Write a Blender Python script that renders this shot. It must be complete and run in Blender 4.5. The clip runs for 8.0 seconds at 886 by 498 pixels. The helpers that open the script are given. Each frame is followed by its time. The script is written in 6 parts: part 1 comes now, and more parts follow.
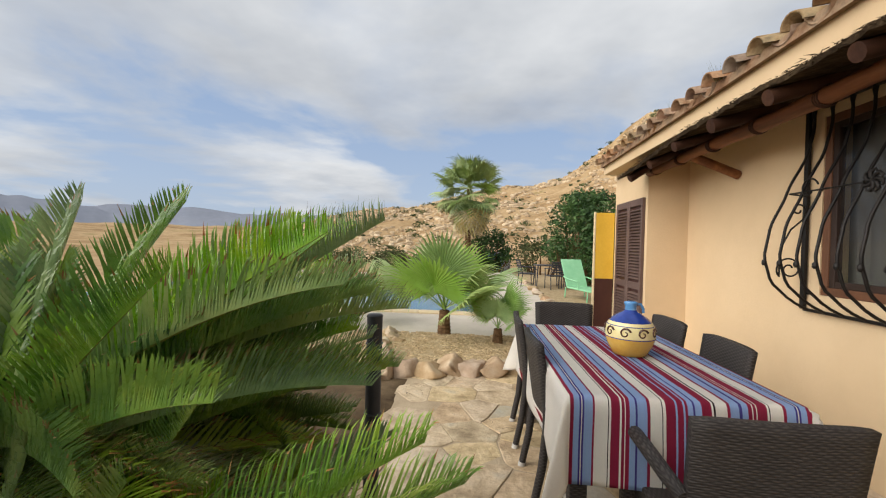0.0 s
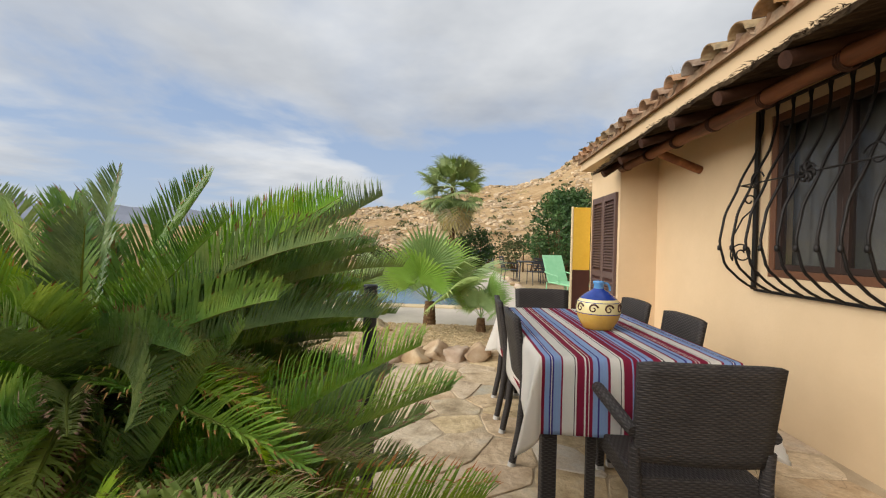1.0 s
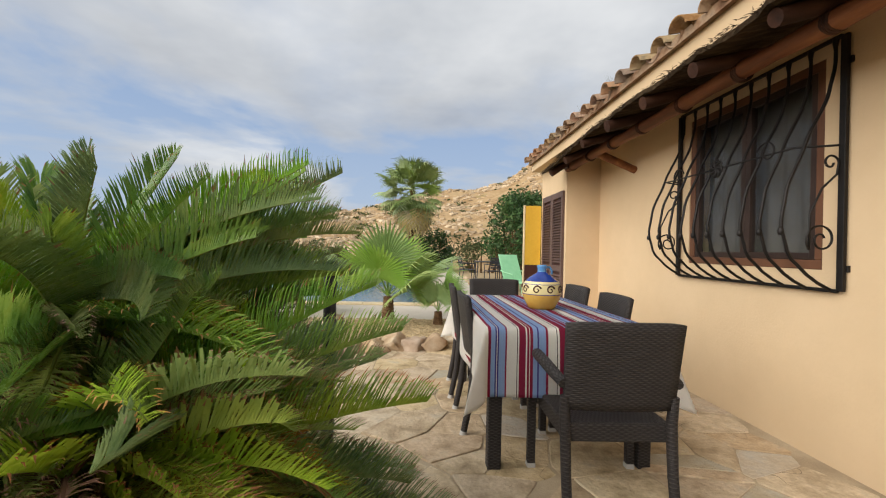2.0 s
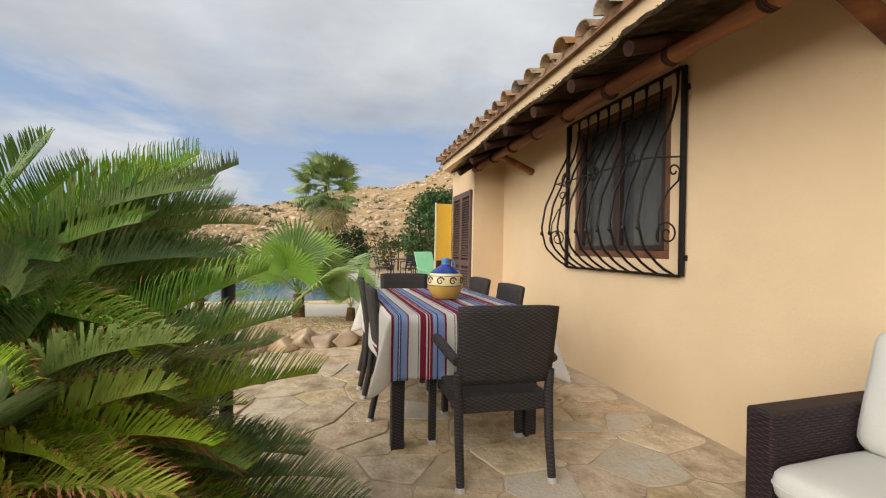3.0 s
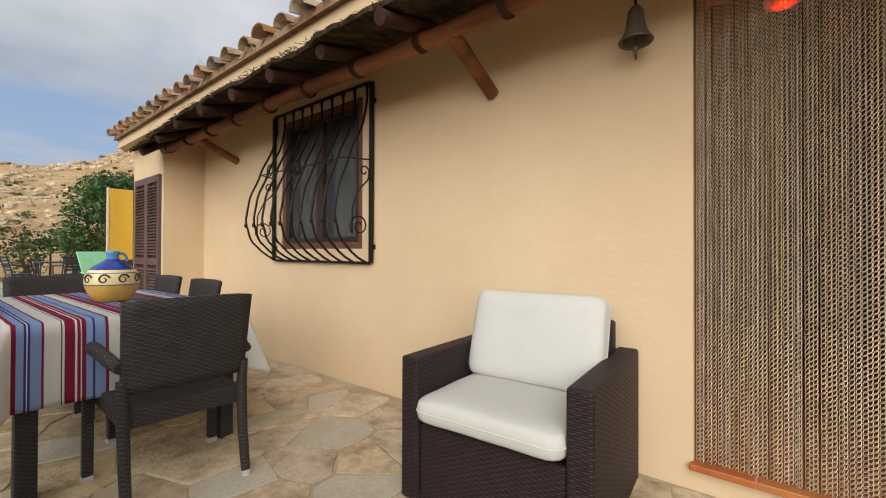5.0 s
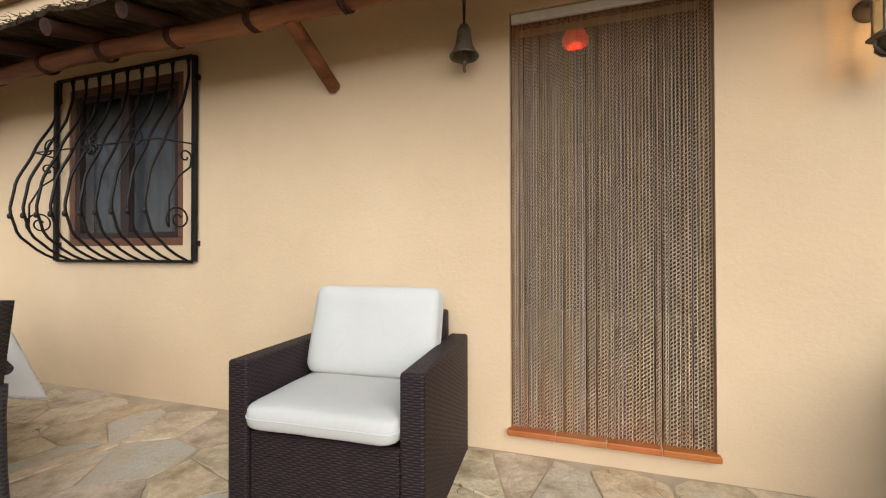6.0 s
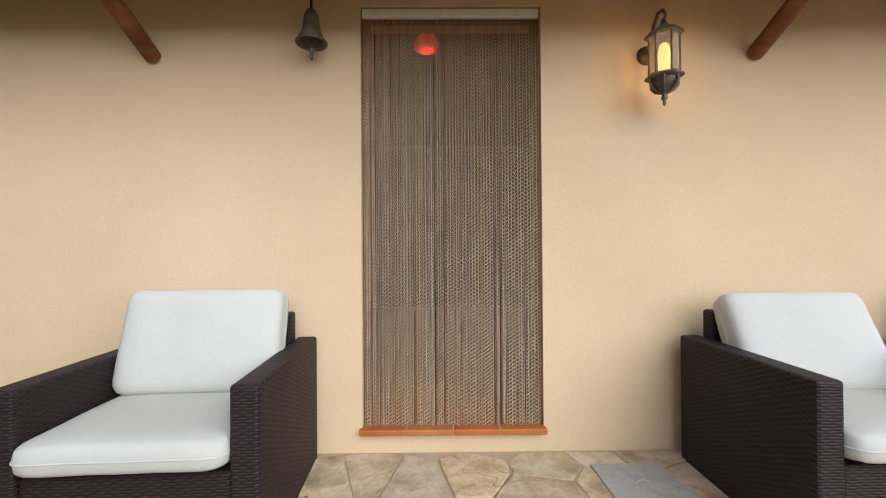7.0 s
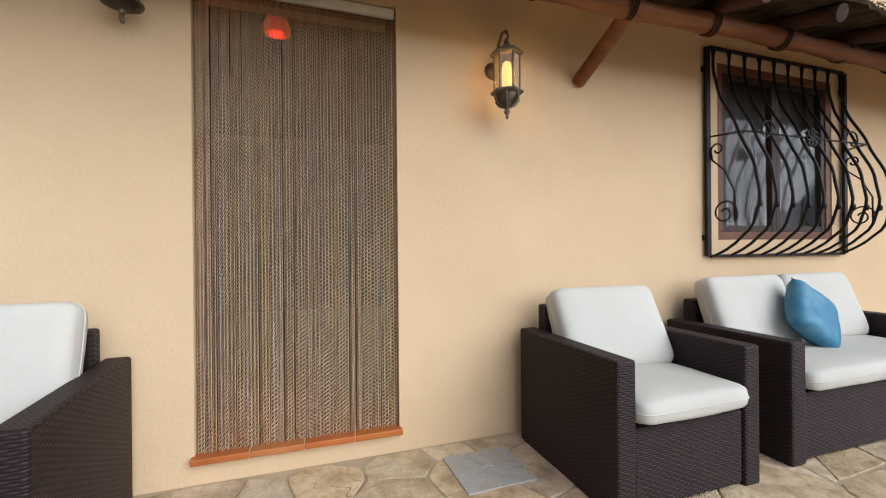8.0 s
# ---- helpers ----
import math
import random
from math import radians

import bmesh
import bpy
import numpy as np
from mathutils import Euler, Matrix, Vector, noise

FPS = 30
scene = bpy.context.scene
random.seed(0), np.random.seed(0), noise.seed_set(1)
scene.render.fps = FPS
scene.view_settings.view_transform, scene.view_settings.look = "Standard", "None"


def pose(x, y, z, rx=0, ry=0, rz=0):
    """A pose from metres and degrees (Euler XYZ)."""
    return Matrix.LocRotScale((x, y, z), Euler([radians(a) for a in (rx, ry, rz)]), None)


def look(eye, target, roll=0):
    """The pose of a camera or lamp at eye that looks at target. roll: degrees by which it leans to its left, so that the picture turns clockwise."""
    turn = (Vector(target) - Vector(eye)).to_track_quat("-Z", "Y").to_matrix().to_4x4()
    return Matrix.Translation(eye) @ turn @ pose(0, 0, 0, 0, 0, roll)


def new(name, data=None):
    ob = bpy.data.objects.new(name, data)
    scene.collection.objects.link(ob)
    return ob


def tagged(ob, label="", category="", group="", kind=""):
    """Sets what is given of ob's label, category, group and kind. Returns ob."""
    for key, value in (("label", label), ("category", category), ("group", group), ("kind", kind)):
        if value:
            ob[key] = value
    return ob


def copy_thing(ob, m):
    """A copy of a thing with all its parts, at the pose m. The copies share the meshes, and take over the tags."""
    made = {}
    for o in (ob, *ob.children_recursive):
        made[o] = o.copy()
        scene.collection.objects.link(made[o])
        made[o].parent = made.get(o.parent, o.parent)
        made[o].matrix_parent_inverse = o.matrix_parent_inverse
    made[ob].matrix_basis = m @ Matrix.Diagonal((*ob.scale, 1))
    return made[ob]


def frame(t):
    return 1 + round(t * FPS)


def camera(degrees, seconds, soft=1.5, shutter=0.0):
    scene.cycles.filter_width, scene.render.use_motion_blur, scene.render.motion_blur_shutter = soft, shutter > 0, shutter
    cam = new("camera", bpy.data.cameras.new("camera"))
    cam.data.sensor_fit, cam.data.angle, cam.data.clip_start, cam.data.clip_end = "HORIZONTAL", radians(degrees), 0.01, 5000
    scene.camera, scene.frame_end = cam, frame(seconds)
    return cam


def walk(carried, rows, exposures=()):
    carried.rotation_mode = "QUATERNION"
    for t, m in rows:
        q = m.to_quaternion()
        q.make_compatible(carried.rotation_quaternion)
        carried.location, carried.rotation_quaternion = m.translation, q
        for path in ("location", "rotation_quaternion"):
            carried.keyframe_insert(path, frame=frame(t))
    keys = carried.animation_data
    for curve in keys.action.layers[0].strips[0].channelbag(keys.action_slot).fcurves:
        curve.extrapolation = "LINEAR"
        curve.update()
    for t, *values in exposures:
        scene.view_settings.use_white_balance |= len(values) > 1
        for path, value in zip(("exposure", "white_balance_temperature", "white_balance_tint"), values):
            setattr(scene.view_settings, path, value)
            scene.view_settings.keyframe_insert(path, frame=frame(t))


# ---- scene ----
cam = camera(94.2, 8.0, soft=1.15)
PATH = [
    (0, (0.114, 0.173, 1.355), (-0.056, 2.165, 1.334), 1.6),
    (0.5, (0.122, 0.065, 1.326), (-0.023, 2.059, 1.299), 1.4),
    (1, (0.121, -0.046, 1.265), (0.028, 1.952, 1.245), 1.4),
    (2.3, (0.175, -0.275, 1.144), (0.366, 1.716, 1.15), 1.3),
    (2.5, (0.192, -0.306, 1.144), (0.454, 1.677, 1.143), 1.3),
    (3, (0.218, -0.364, 1.124), (0.709, 1.575, 1.127), 1.1),
    (3.5, (0.234, -0.39, 1.1), (0.983, 1.464, 1.115), 1.0),
    (4, (0.262, -0.433, 1.083), (1.308, 1.272, 1.107), 0.8),
    (4.5, (0.279, -0.465, 1.067), (1.593, 1.042, 1.091), 0.6),
    (4.7, (0.284, -0.485, 1.067), (1.702, 0.925, 1.086), 0.4),
    (5.8, (0.294, -0.552, 1.035), (2.149, 0.197, 1.057), 0.0),
    (6, (0.295, -0.567, 1.035), (2.196, 0.055, 1.053), -0.1),
    (6.5, (0.312, -0.6, 1.034), (2.287, -0.282, 1.046), -0.3),
    (7, (0.331, -0.631, 1.028), (2.331, -0.647, 1.039), -0.4),
    (7.5, (0.342, -0.674, 1.032), (2.317, -0.99, 1.04), -0.5),
    (8, (0.355, -0.707, 1.044), (2.253, -1.338, 1.042), -0.5),
]
walk(cam, [(t, look(eye, target, roll)) for t, eye, target, roll in PATH],
     exposures=[(0.0, -0.08, 6500, 10), (2.5, -0.09, 6500, 10), (3.5, -0.19, 6500, 10), (4.5, -0.28, 6450, 10), (5.2, -0.18, 6200, 10), (6.0, -0.10, 5900, 10), (7.0, -0.13, 5650, 10), (8.0, -0.16, 5750, 10)])

# ---- light ----
def node(nt, kind, **kw):
    n = nt.nodes.new(kind)
    for k, v in kw.items():
        if k.startswith("i_"):
            key = k[2:]
            key = int(key) if key.isdigit() else key.replace("_", " ")
            if isinstance(v, bpy.types.NodeSocket):
                nt.links.new(v, n.inputs[key])
            else:
                n.inputs[key].default_value = v
    return n


def mix(nt, fac, a, b):
    n = nt.nodes.new("ShaderNodeMix")
    n.data_type = "RGBA"
    for k, v in ((0, fac), (6, a), (7, b)):
        if isinstance(v, bpy.types.NodeSocket):
            nt.links.new(v, n.inputs[k])
        else:
            n.inputs[k].default_value = v if k == 0 else (*v, 1)
    return n.outputs[2]


def ramp(nt, fac, stops, interp="LINEAR"):
    n = nt.nodes.new("ShaderNodeValToRGB")
    n.color_ramp.interpolation = interp
    el = n.color_ramp.elements
    el[0].position, el[0].color = stops[0][0], (*stops[0][1], 1)
    el[1].position, el[1].color = stops[-1][0], (*stops[-1][1], 1)
    for p, c in stops[1:-1]:
        e = el.new(p)
        e.color = (*c, 1)
    nt.links.new(fac, n.inputs[0])
    return n.outputs[0]


def math_node(nt, op, a, b=0.0, c=0.0):
    n = nt.nodes.new("ShaderNodeMath")
    n.operation = op
    for k, v in enumerate((a, b, c)):
        if isinstance(v, bpy.types.NodeSocket):
            nt.links.new(v, n.inputs[k])
        else:
            n.inputs[k].default_value = v
    return n.outputs[0]


SUN_EL, SUN_AZ = 27.0, 239.0
world = bpy.data.worlds.new("sky")
scene.world = world
world.use_nodes = True
wn = world.node_tree
wn.nodes.clear()
sky = node(wn, "ShaderNodeTexSky")
sky.sky_type, sky.sun_disc, sky.dust_density = "NISHITA", False, 2.0
sky.sun_elevation, sky.sun_rotation = radians(SUN_EL), radians(SUN_AZ)
geo = node(wn, "ShaderNodeTexCoord")
sep = node(wn, "ShaderNodeSeparateXYZ", i_0=geo.outputs["Generated"])
up = math_node(wn, "MAXIMUM", math_node(wn, "ADD", sep.outputs[2], 0.12), 0.05)
flat = node(wn, "ShaderNodeCombineXYZ", i_0=math_node(wn, "DIVIDE", sep.outputs[0], up), i_1=math_node(wn, "DIVIDE", sep.outputs[1], up), i_2=0.35)
big = node(wn, "ShaderNodeTexNoise", i_Vector=flat.outputs[0], i_Scale=0.75, i_Detail=7.0, i_Roughness=0.52, i_Distortion=0.25)
soft_noise = node(wn, "ShaderNodeTexNoise", i_Vector=flat.outputs[0], i_Scale=0.9, i_Detail=5.0, i_Roughness=0.55)
cover = math_node(wn, "ADD", big.outputs[0], math_node(wn, "MULTIPLY", sep.outputs[2], 0.36))
mask = ramp(wn, cover, [(0.50, (0, 0, 0)), (0.60, (0.75, 0.75, 0.75)), (0.70, (1, 1, 1))])
cloud = ramp(wn, soft_noise.outputs[0], [(0.32, (0.50, 0.53, 0.58)), (0.50, (0.66, 0.69, 0.73)), (0.68, (0.86, 0.88, 0.90))])
blue = ramp(wn, sep.outputs[2], [(0.0, (0.58, 0.68, 0.82)), (0.12, (0.50, 0.63, 0.84)), (0.45, (0.30, 0.46, 0.76))])
dim = node(wn, "ShaderNodeVectorMath", i_0=sky.outputs[0], i_1=(0.10, 0.10, 0.10))
dim.operation = "MULTIPLY"
clear = mix(wn, 0.85, dim.outputs[0], blue)
mixed = mix(wn, mask, clear, cloud)
bg = node(wn, "ShaderNodeBackground", i_Color=mixed, i_Strength=0.95)
node(wn, "ShaderNodeOutputWorld", i_Surface=bg.outputs[0])

sun_data = bpy.data.lights.new("sun", "SUN")
sun_data.energy, sun_data.angle, sun_data.color = 5.1, radians(70), (1.0, 0.95, 0.88)
sun = new("sun", sun_data)
az, el = radians(SUN_AZ), radians(SUN_EL)
sun_from = Vector((math.sin(az) * math.cos(el), math.cos(az) * math.cos(el), math.sin(el)))
sun.matrix_world = look(sun_from * 30, (0, 0, 0))


# ---- materials ----
def material(name, colours, rough=0.8, scale=4.0, detail=6.0, bump=0.0, bump_scale=60.0, metal=0.0, grain=0.12, stretch=(1, 1, 1), per_piece=0.0, island=0.0, spec=0.4, coords="Object", thin=0.0, depth=0.01):
    """Colours blended by noise at two scales, with fine relief; per_piece and island vary the brightness from piece to piece."""
    m = bpy.data.materials.new(name)
    m.use_nodes = True
    nt = m.node_tree
    p = nt.nodes["Principled BSDF"]
    tc = node(nt, "ShaderNodeTexCoord").outputs[coords]
    mp = node(nt, "ShaderNodeMapping", i_Vector=tc, i_Scale=stretch).outputs[0]
    if per_piece:
        info = node(nt, "ShaderNodeObjectInfo").outputs["Random"]
        off = node(nt, "ShaderNodeCombineXYZ", i_0=math_node(nt, "MULTIPLY", info, 37.0), i_1=math_node(nt, "MULTIPLY", info, 91.0)).outputs[0]
        add = node(nt, "ShaderNodeVectorMath", i_0=mp, i_1=off)
        mp = add.outputs[0]
    n1 = node(nt, "ShaderNodeTexNoise", i_Vector=mp, i_Scale=scale, i_Detail=detail, i_Roughness=0.6).outputs[0]
    k = len(colours)
    col = ramp(nt, n1, [(0.28 + 0.44 * i / max(k - 1, 1), c) for i, c in enumerate(colours)]) if k > 1 else mix(nt, 0.0, colours[0], colours[0])
    n2 = node(nt, "ShaderNodeTexNoise", i_Vector=mp, i_Scale=scale * 9, i_Detail=4.0, i_Roughness=0.65).outputs[0]
    val = math_node(nt, "MULTIPLY_ADD", n2, 2 * grain, 1 - grain)
    if per_piece:
        val = math_node(nt, "MULTIPLY", val, math_node(nt, "MULTIPLY_ADD", info, per_piece, 1 - per_piece / 2))
        hue = math_node(nt, "MULTIPLY_ADD", math_node(nt, "FRACT", math_node(nt, "MULTIPLY", info, 7.3)), 0.08 * min(per_piece, 0.4), 0.5 - 0.04 * min(per_piece, 0.4))
        sat = math_node(nt, "MULTIPLY_ADD", math_node(nt, "FRACT", math_node(nt, "MULTIPLY", info, 13.7)), 1.2 * min(per_piece, 0.4), 1 - 0.68 * min(per_piece, 0.4))
    if island:
        r = node(nt, "ShaderNodeNewGeometry").outputs["Random Per Island"]
        val = math_node(nt, "MULTIPLY", val, math_node(nt, "MULTIPLY_ADD", r, island, 1 - island / 2))
    hsv = node(nt, "ShaderNodeHueSaturation", i_Color=col, i_Value=val)
    if per_piece:
        nt.links.new(hue, hsv.inputs["Hue"])
        nt.links.new(sat, hsv.inputs["Saturation"])
    nt.links.new(hsv.outputs[0], p.inputs["Base Color"])
    p.inputs["Metallic"].default_value = metal
    p.inputs["Specular IOR Level"].default_value = spec
    nt.links.new(math_node(nt, "MULTIPLY_ADD", n2, 0.2, rough - 0.1), p.inputs["Roughness"])
    if bump:
        n3 = node(nt, "ShaderNodeTexNoise", i_Vector=mp, i_Scale=bump_scale, i_Detail=5.0, i_Roughness=0.6).outputs[0]
        b = node(nt, "ShaderNodeBump", i_Strength=bump, i_Distance=depth, i_Height=n3)
        nt.links.new(b.outputs[0], p.inputs["Normal"])
    if thin:
        tr = node(nt, "ShaderNodeBsdfTranslucent", i_Color=hsv.outputs[0])
        ms = node(nt, "ShaderNodeMixShader", i_0=thin, i_1=p.outputs[0], i_2=tr.outputs[0])
        nt.links.new(ms.outputs[0], nt.nodes["Material Output"].inputs["Surface"])
    return m


def wicker(name, dark, light, pitch=0.011):
    """Woven flat strands: rows across, each passing over and under the uprights in turn."""
    m = bpy.data.materials.new(name)
    m.use_nodes = True
    nt = m.node_tree
    p = nt.nodes["Principled BSDF"]
    tc = node(nt, "ShaderNodeTexCoord").outputs["Object"]
    xyz = node(nt, "ShaderNodeSeparateXYZ", i_0=tc)
    g = node(nt, "ShaderNodeNewGeometry")
    nz = node(nt, "ShaderNodeSeparateXYZ", i_0=g.outputs["Normal"]).outputs[2]
    top = math_node(nt, "GREATER_THAN", math_node(nt, "ABSOLUTE", nz), 0.7)
    side = math_node(nt, "SUBTRACT", 1.0, top)
    row = math_node(nt, "ADD", math_node(nt, "MULTIPLY", xyz.outputs[2], side), math_node(nt, "MULTIPLY", xyz.outputs[0], top))
    run = math_node(nt, "ADD", xyz.outputs[1], math_node(nt, "MULTIPLY", xyz.outputs[0], side))
    wob = node(nt, "ShaderNodeTexNoise", i_Vector=tc, i_Scale=22.0, i_Detail=2.0).outputs[0]
    v = math_node(nt, "MULTIPLY_ADD", wob, 0.7, math_node(nt, "DIVIDE", row, pitch))
    idx = math_node(nt, "FLOOR", v)
    across = math_node(nt, "SINE", math_node(nt, "MULTIPLY", math_node(nt, "FRACT", v), math.pi))
    ph = math_node(nt, "MULTIPLY_ADD", idx, math.pi, math_node(nt, "MULTIPLY", run, math.pi / (pitch * 2.2)))
    over = math_node(nt, "MULTIPLY_ADD", math_node(nt, "SINE", ph), 0.5, 0.5)
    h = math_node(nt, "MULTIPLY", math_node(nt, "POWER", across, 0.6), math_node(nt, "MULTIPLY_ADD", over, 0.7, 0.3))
    n1 = node(nt, "ShaderNodeTexNoise", i_Vector=tc, i_Scale=14.0, i_Detail=4.0).outputs[0]
    n2 = node(nt, "ShaderNodeTexNoise", i_Vector=tc, i_Scale=180.0, i_Detail=2.0).outputs[0]
    f = math_node(nt, "MULTIPLY_ADD", n1, 0.6, math_node(nt, "MULTIPLY_ADD", n2, 0.5, -0.05))
    # Crease shade painted in: colour darkens as the weave height drops.
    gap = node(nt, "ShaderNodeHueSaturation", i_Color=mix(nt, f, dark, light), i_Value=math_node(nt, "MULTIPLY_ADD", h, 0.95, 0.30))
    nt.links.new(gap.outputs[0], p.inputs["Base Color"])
    p.inputs["Roughness"].default_value = 0.55
    p.inputs["Specular IOR Level"].default_value = 0.2
    b = node(nt, "ShaderNodeBump", i_Strength=0.8, i_Distance=0.004, i_Height=h)
    nt.links.new(b.outputs[0], p.inputs["Normal"])
    return m


def glass_material(name, tint, ior, rough, dust=0.0):
    """Clear pane: what lies behind shows through it, and Fresnel gives the gloss."""
    m = bpy.data.materials.new(name)
    m.use_nodes = True
    nt = m.node_tree
    nt.nodes.remove(nt.nodes["Principled BSDF"])
    clear_pane = node(nt, "ShaderNodeBsdfTransparent", i_Color=(*tint, 1))
    gloss = node(nt, "ShaderNodeBsdfGlossy", i_Color=(0.9, 0.92, 0.95, 1), i_Roughness=rough)
    fres = node(nt, "ShaderNodeFresnel", i_IOR=ior)
    ms = node(nt, "ShaderNodeMixShader", i_0=fres.outputs[0], i_1=clear_pane.outputs[0], i_2=gloss.outputs[0])
    film = node(nt, "ShaderNodeBsdfDiffuse", i_Color=(0.55, 0.52, 0.48, 1))
    dusty = node(nt, "ShaderNodeMixShader", i_0=dust, i_1=ms.outputs[0], i_2=film.outputs[0])
    nt.links.new(dusty.outputs[0], nt.nodes["Material Output"].inputs["Surface"])
    return m


def glow_material(name, colour, strength):
    m = bpy.data.materials.new(name)
    m.use_nodes = True
    p = m.node_tree.nodes["Principled BSDF"]
    p.inputs["Base Color"].default_value = (*colour, 1)
    p.inputs["Emission Color"].default_value = (*colour, 1)
    p.inputs["Emission Strength"].default_value = strength
    return m


def water_material():
    m = material("pool_water", [(0.05, 0.15, 0.21), (0.09, 0.22, 0.29)], rough=0.12, scale=0.8, bump=0.10, bump_scale=5.0, spec=0.5)
    return m


def stripe_material(start, width, bands):
    """Woven cotton with stripes that run along the table; bands: (share of the width, colour)."""
    m = bpy.data.materials.new("striped_cotton")
    m.use_nodes = True
    nt = m.node_tree
    p = nt.nodes["Principled BSDF"]
    tc = node(nt, "ShaderNodeTexCoord").outputs["Object"]
    xyz = node(nt, "ShaderNodeSeparateXYZ", i_0=tc)
    u = math_node(nt, "DIVIDE", math_node(nt, "SUBTRACT", xyz.outputs[0], start), width)
    at, stops = 0.0, []
    for share, c in bands:
        stops.append((at, c))
        at += share
    half = len(stops) // 2
    split = stops[half][0]
    low = ramp(nt, u, stops[:half], "CONSTANT")
    high = ramp(nt, u, stops[half:], "CONSTANT")
    col = mix(nt, math_node(nt, "GREATER_THAN", u, split), low, high)
    n1 = node(nt, "ShaderNodeTexNoise", i_Vector=tc, i_Scale=300.0, i_Detail=2.0).outputs[0]
    n2 = node(nt, "ShaderNodeTexNoise", i_Vector=tc, i_Scale=5.0, i_Detail=4.0).outputs[0]
    hsv = node(nt, "ShaderNodeHueSaturation", i_Color=col, i_Value=math_node(nt, "MULTIPLY_ADD", n1, 0.25, math_node(nt, "MULTIPLY_ADD", n2, 0.12, 0.82)))
    nt.links.new(hsv.outputs[0], p.inputs["Base Color"])
    p.inputs["Roughness"].default_value = 0.9
    p.inputs["Specular IOR Level"].default_value = 0.15
    b = node(nt, "ShaderNodeBump", i_Strength=0.4, i_Distance=0.002, i_Height=n1)
    nt.links.new(b.outputs[0], p.inputs["Normal"])
    return m


M_STUCCO = material("ochre_stucco", [(0.570, 0.418, 0.255), (0.615, 0.457, 0.282), (0.662, 0.497, 0.314)], rough=0.9, scale=0.9, bump=0.22, bump_scale=55.0, grain=0.03, spec=0.15)
# Plaster colour lowered to carry the gloom of the unlit rooms.
M_INSIDE = material("shade_tinted_plaster", [(0.13, 0.10, 0.075), (0.17, 0.135, 0.10)], rough=0.9, scale=1.5, spec=0.1)
M_CURTAIN = material("grey_brown_curtain", [(0.10, 0.092, 0.085), (0.14, 0.13, 0.12)], rough=0.9, scale=3.0, spec=0.1)
M_MORTAR = material("sandy_mortar", [(0.28, 0.215, 0.14), (0.40, 0.315, 0.21), (0.49, 0.40, 0.275)], rough=0.95, scale=3.0, bump=0.5, bump_scale=120.0, spec=0.1)
M_STONE = material("flagstone", [(0.25, 0.182, 0.108), (0.41, 0.31, 0.19), (0.545, 0.425, 0.275), (0.47, 0.395, 0.285)], rough=0.85, scale=5.5, bump=0.9, bump_scale=11.0, per_piece=0.2, grain=0.35, spec=0.2, depth=0.025)
M_SLATE = material("blue_grey_flagstone", [(0.42, 0.34, 0.23), (0.45, 0.385, 0.285), (0.45, 0.425, 0.36)], rough=0.8, scale=6.0, bump=0.9, bump_scale=28.0, per_piece=0.2, grain=0.25, spec=0.25)


def cracks(m, scale, width):
    """Thin dark splits that wander through the stone."""
    nt = m.node_tree
    p = nt.nodes["Principled BSDF"]
    base = p.inputs["Base Color"].links[0].from_socket
    pos = node(nt, "ShaderNodeNewGeometry").outputs["Position"]
    line = node(nt, "ShaderNodeTexNoise", i_Vector=pos, i_Scale=scale, i_Detail=2.0, i_Roughness=0.5, i_Distortion=0.4).outputs[0]
    keep = node(nt, "ShaderNodeTexNoise", i_Vector=pos, i_Scale=scale * 0.8, i_Detail=1.0).outputs[0]
    near = math_node(nt, "LESS_THAN", math_node(nt, "ABSOLUTE", math_node(nt, "SUBTRACT", line, 0.5)), math_node(nt, "MULTIPLY", math_node(nt, "MAXIMUM", math_node(nt, "SUBTRACT", keep, 0.50), 0.0), width))
    nt.links.new(mix(nt, math_node(nt, "MULTIPLY", near, 0.75), base, (0.07, 0.045, 0.025)), p.inputs["Base Color"])


cracks(M_STONE, 2.2, 0.010)
M_ROCK = material("limestone_rock", [(0.30, 0.20, 0.115), (0.44, 0.32, 0.20), (0.56, 0.45, 0.32)], rough=0.95, scale=5.0, bump=0.8, bump_scale=22.0, per_piece=0.3, spec=0.1)
M_GRAVEL = material("gold_gravel", [(0.30, 0.21, 0.11), (0.44, 0.33, 0.19), (0.52, 0.41, 0.26)], rough=0.95, scale=9.0, bump=0.9, bump_scale=60.0, island=0.5, grain=0.25, spec=0.1)
M_CONCRETE = material("pale_paving", [(0.50, 0.44, 0.36), (0.60, 0.54, 0.45)], rough=0.85, scale=2.0, bump=0.3, bump_scale=70.0, spec=0.2)
M_COPING = material("yellow_coping", [(0.60, 0.47, 0.28), (0.68, 0.55, 0.35)], rough=0.8, scale=4.0, bump=0.25, spec=0.2)
M_TILE = material("roof_clay", [(0.105, 0.060, 0.036), (0.22, 0.125, 0.07), (0.31, 0.215, 0.135), (0.15, 0.115, 0.08)], rough=0.9, scale=7.0, bump=0.6, bump_scale=50.0, per_piece=0.5, grain=0.2, spec=0.1)
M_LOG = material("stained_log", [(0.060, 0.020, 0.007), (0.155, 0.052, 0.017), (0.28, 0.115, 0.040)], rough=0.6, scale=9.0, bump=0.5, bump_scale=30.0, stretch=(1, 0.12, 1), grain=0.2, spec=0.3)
# Rafter wood toned down so its colour holds the shade under the mat.
M_RAFTER = material("shade_dark_log", [(0.016, 0.007, 0.004), (0.042, 0.017, 0.009), (0.08, 0.036, 0.018)], rough=0.75, scale=9.0, bump=0.5, bump_scale=30.0, stretch=(0.12, 1, 1), grain=0.2, spec=0.2)
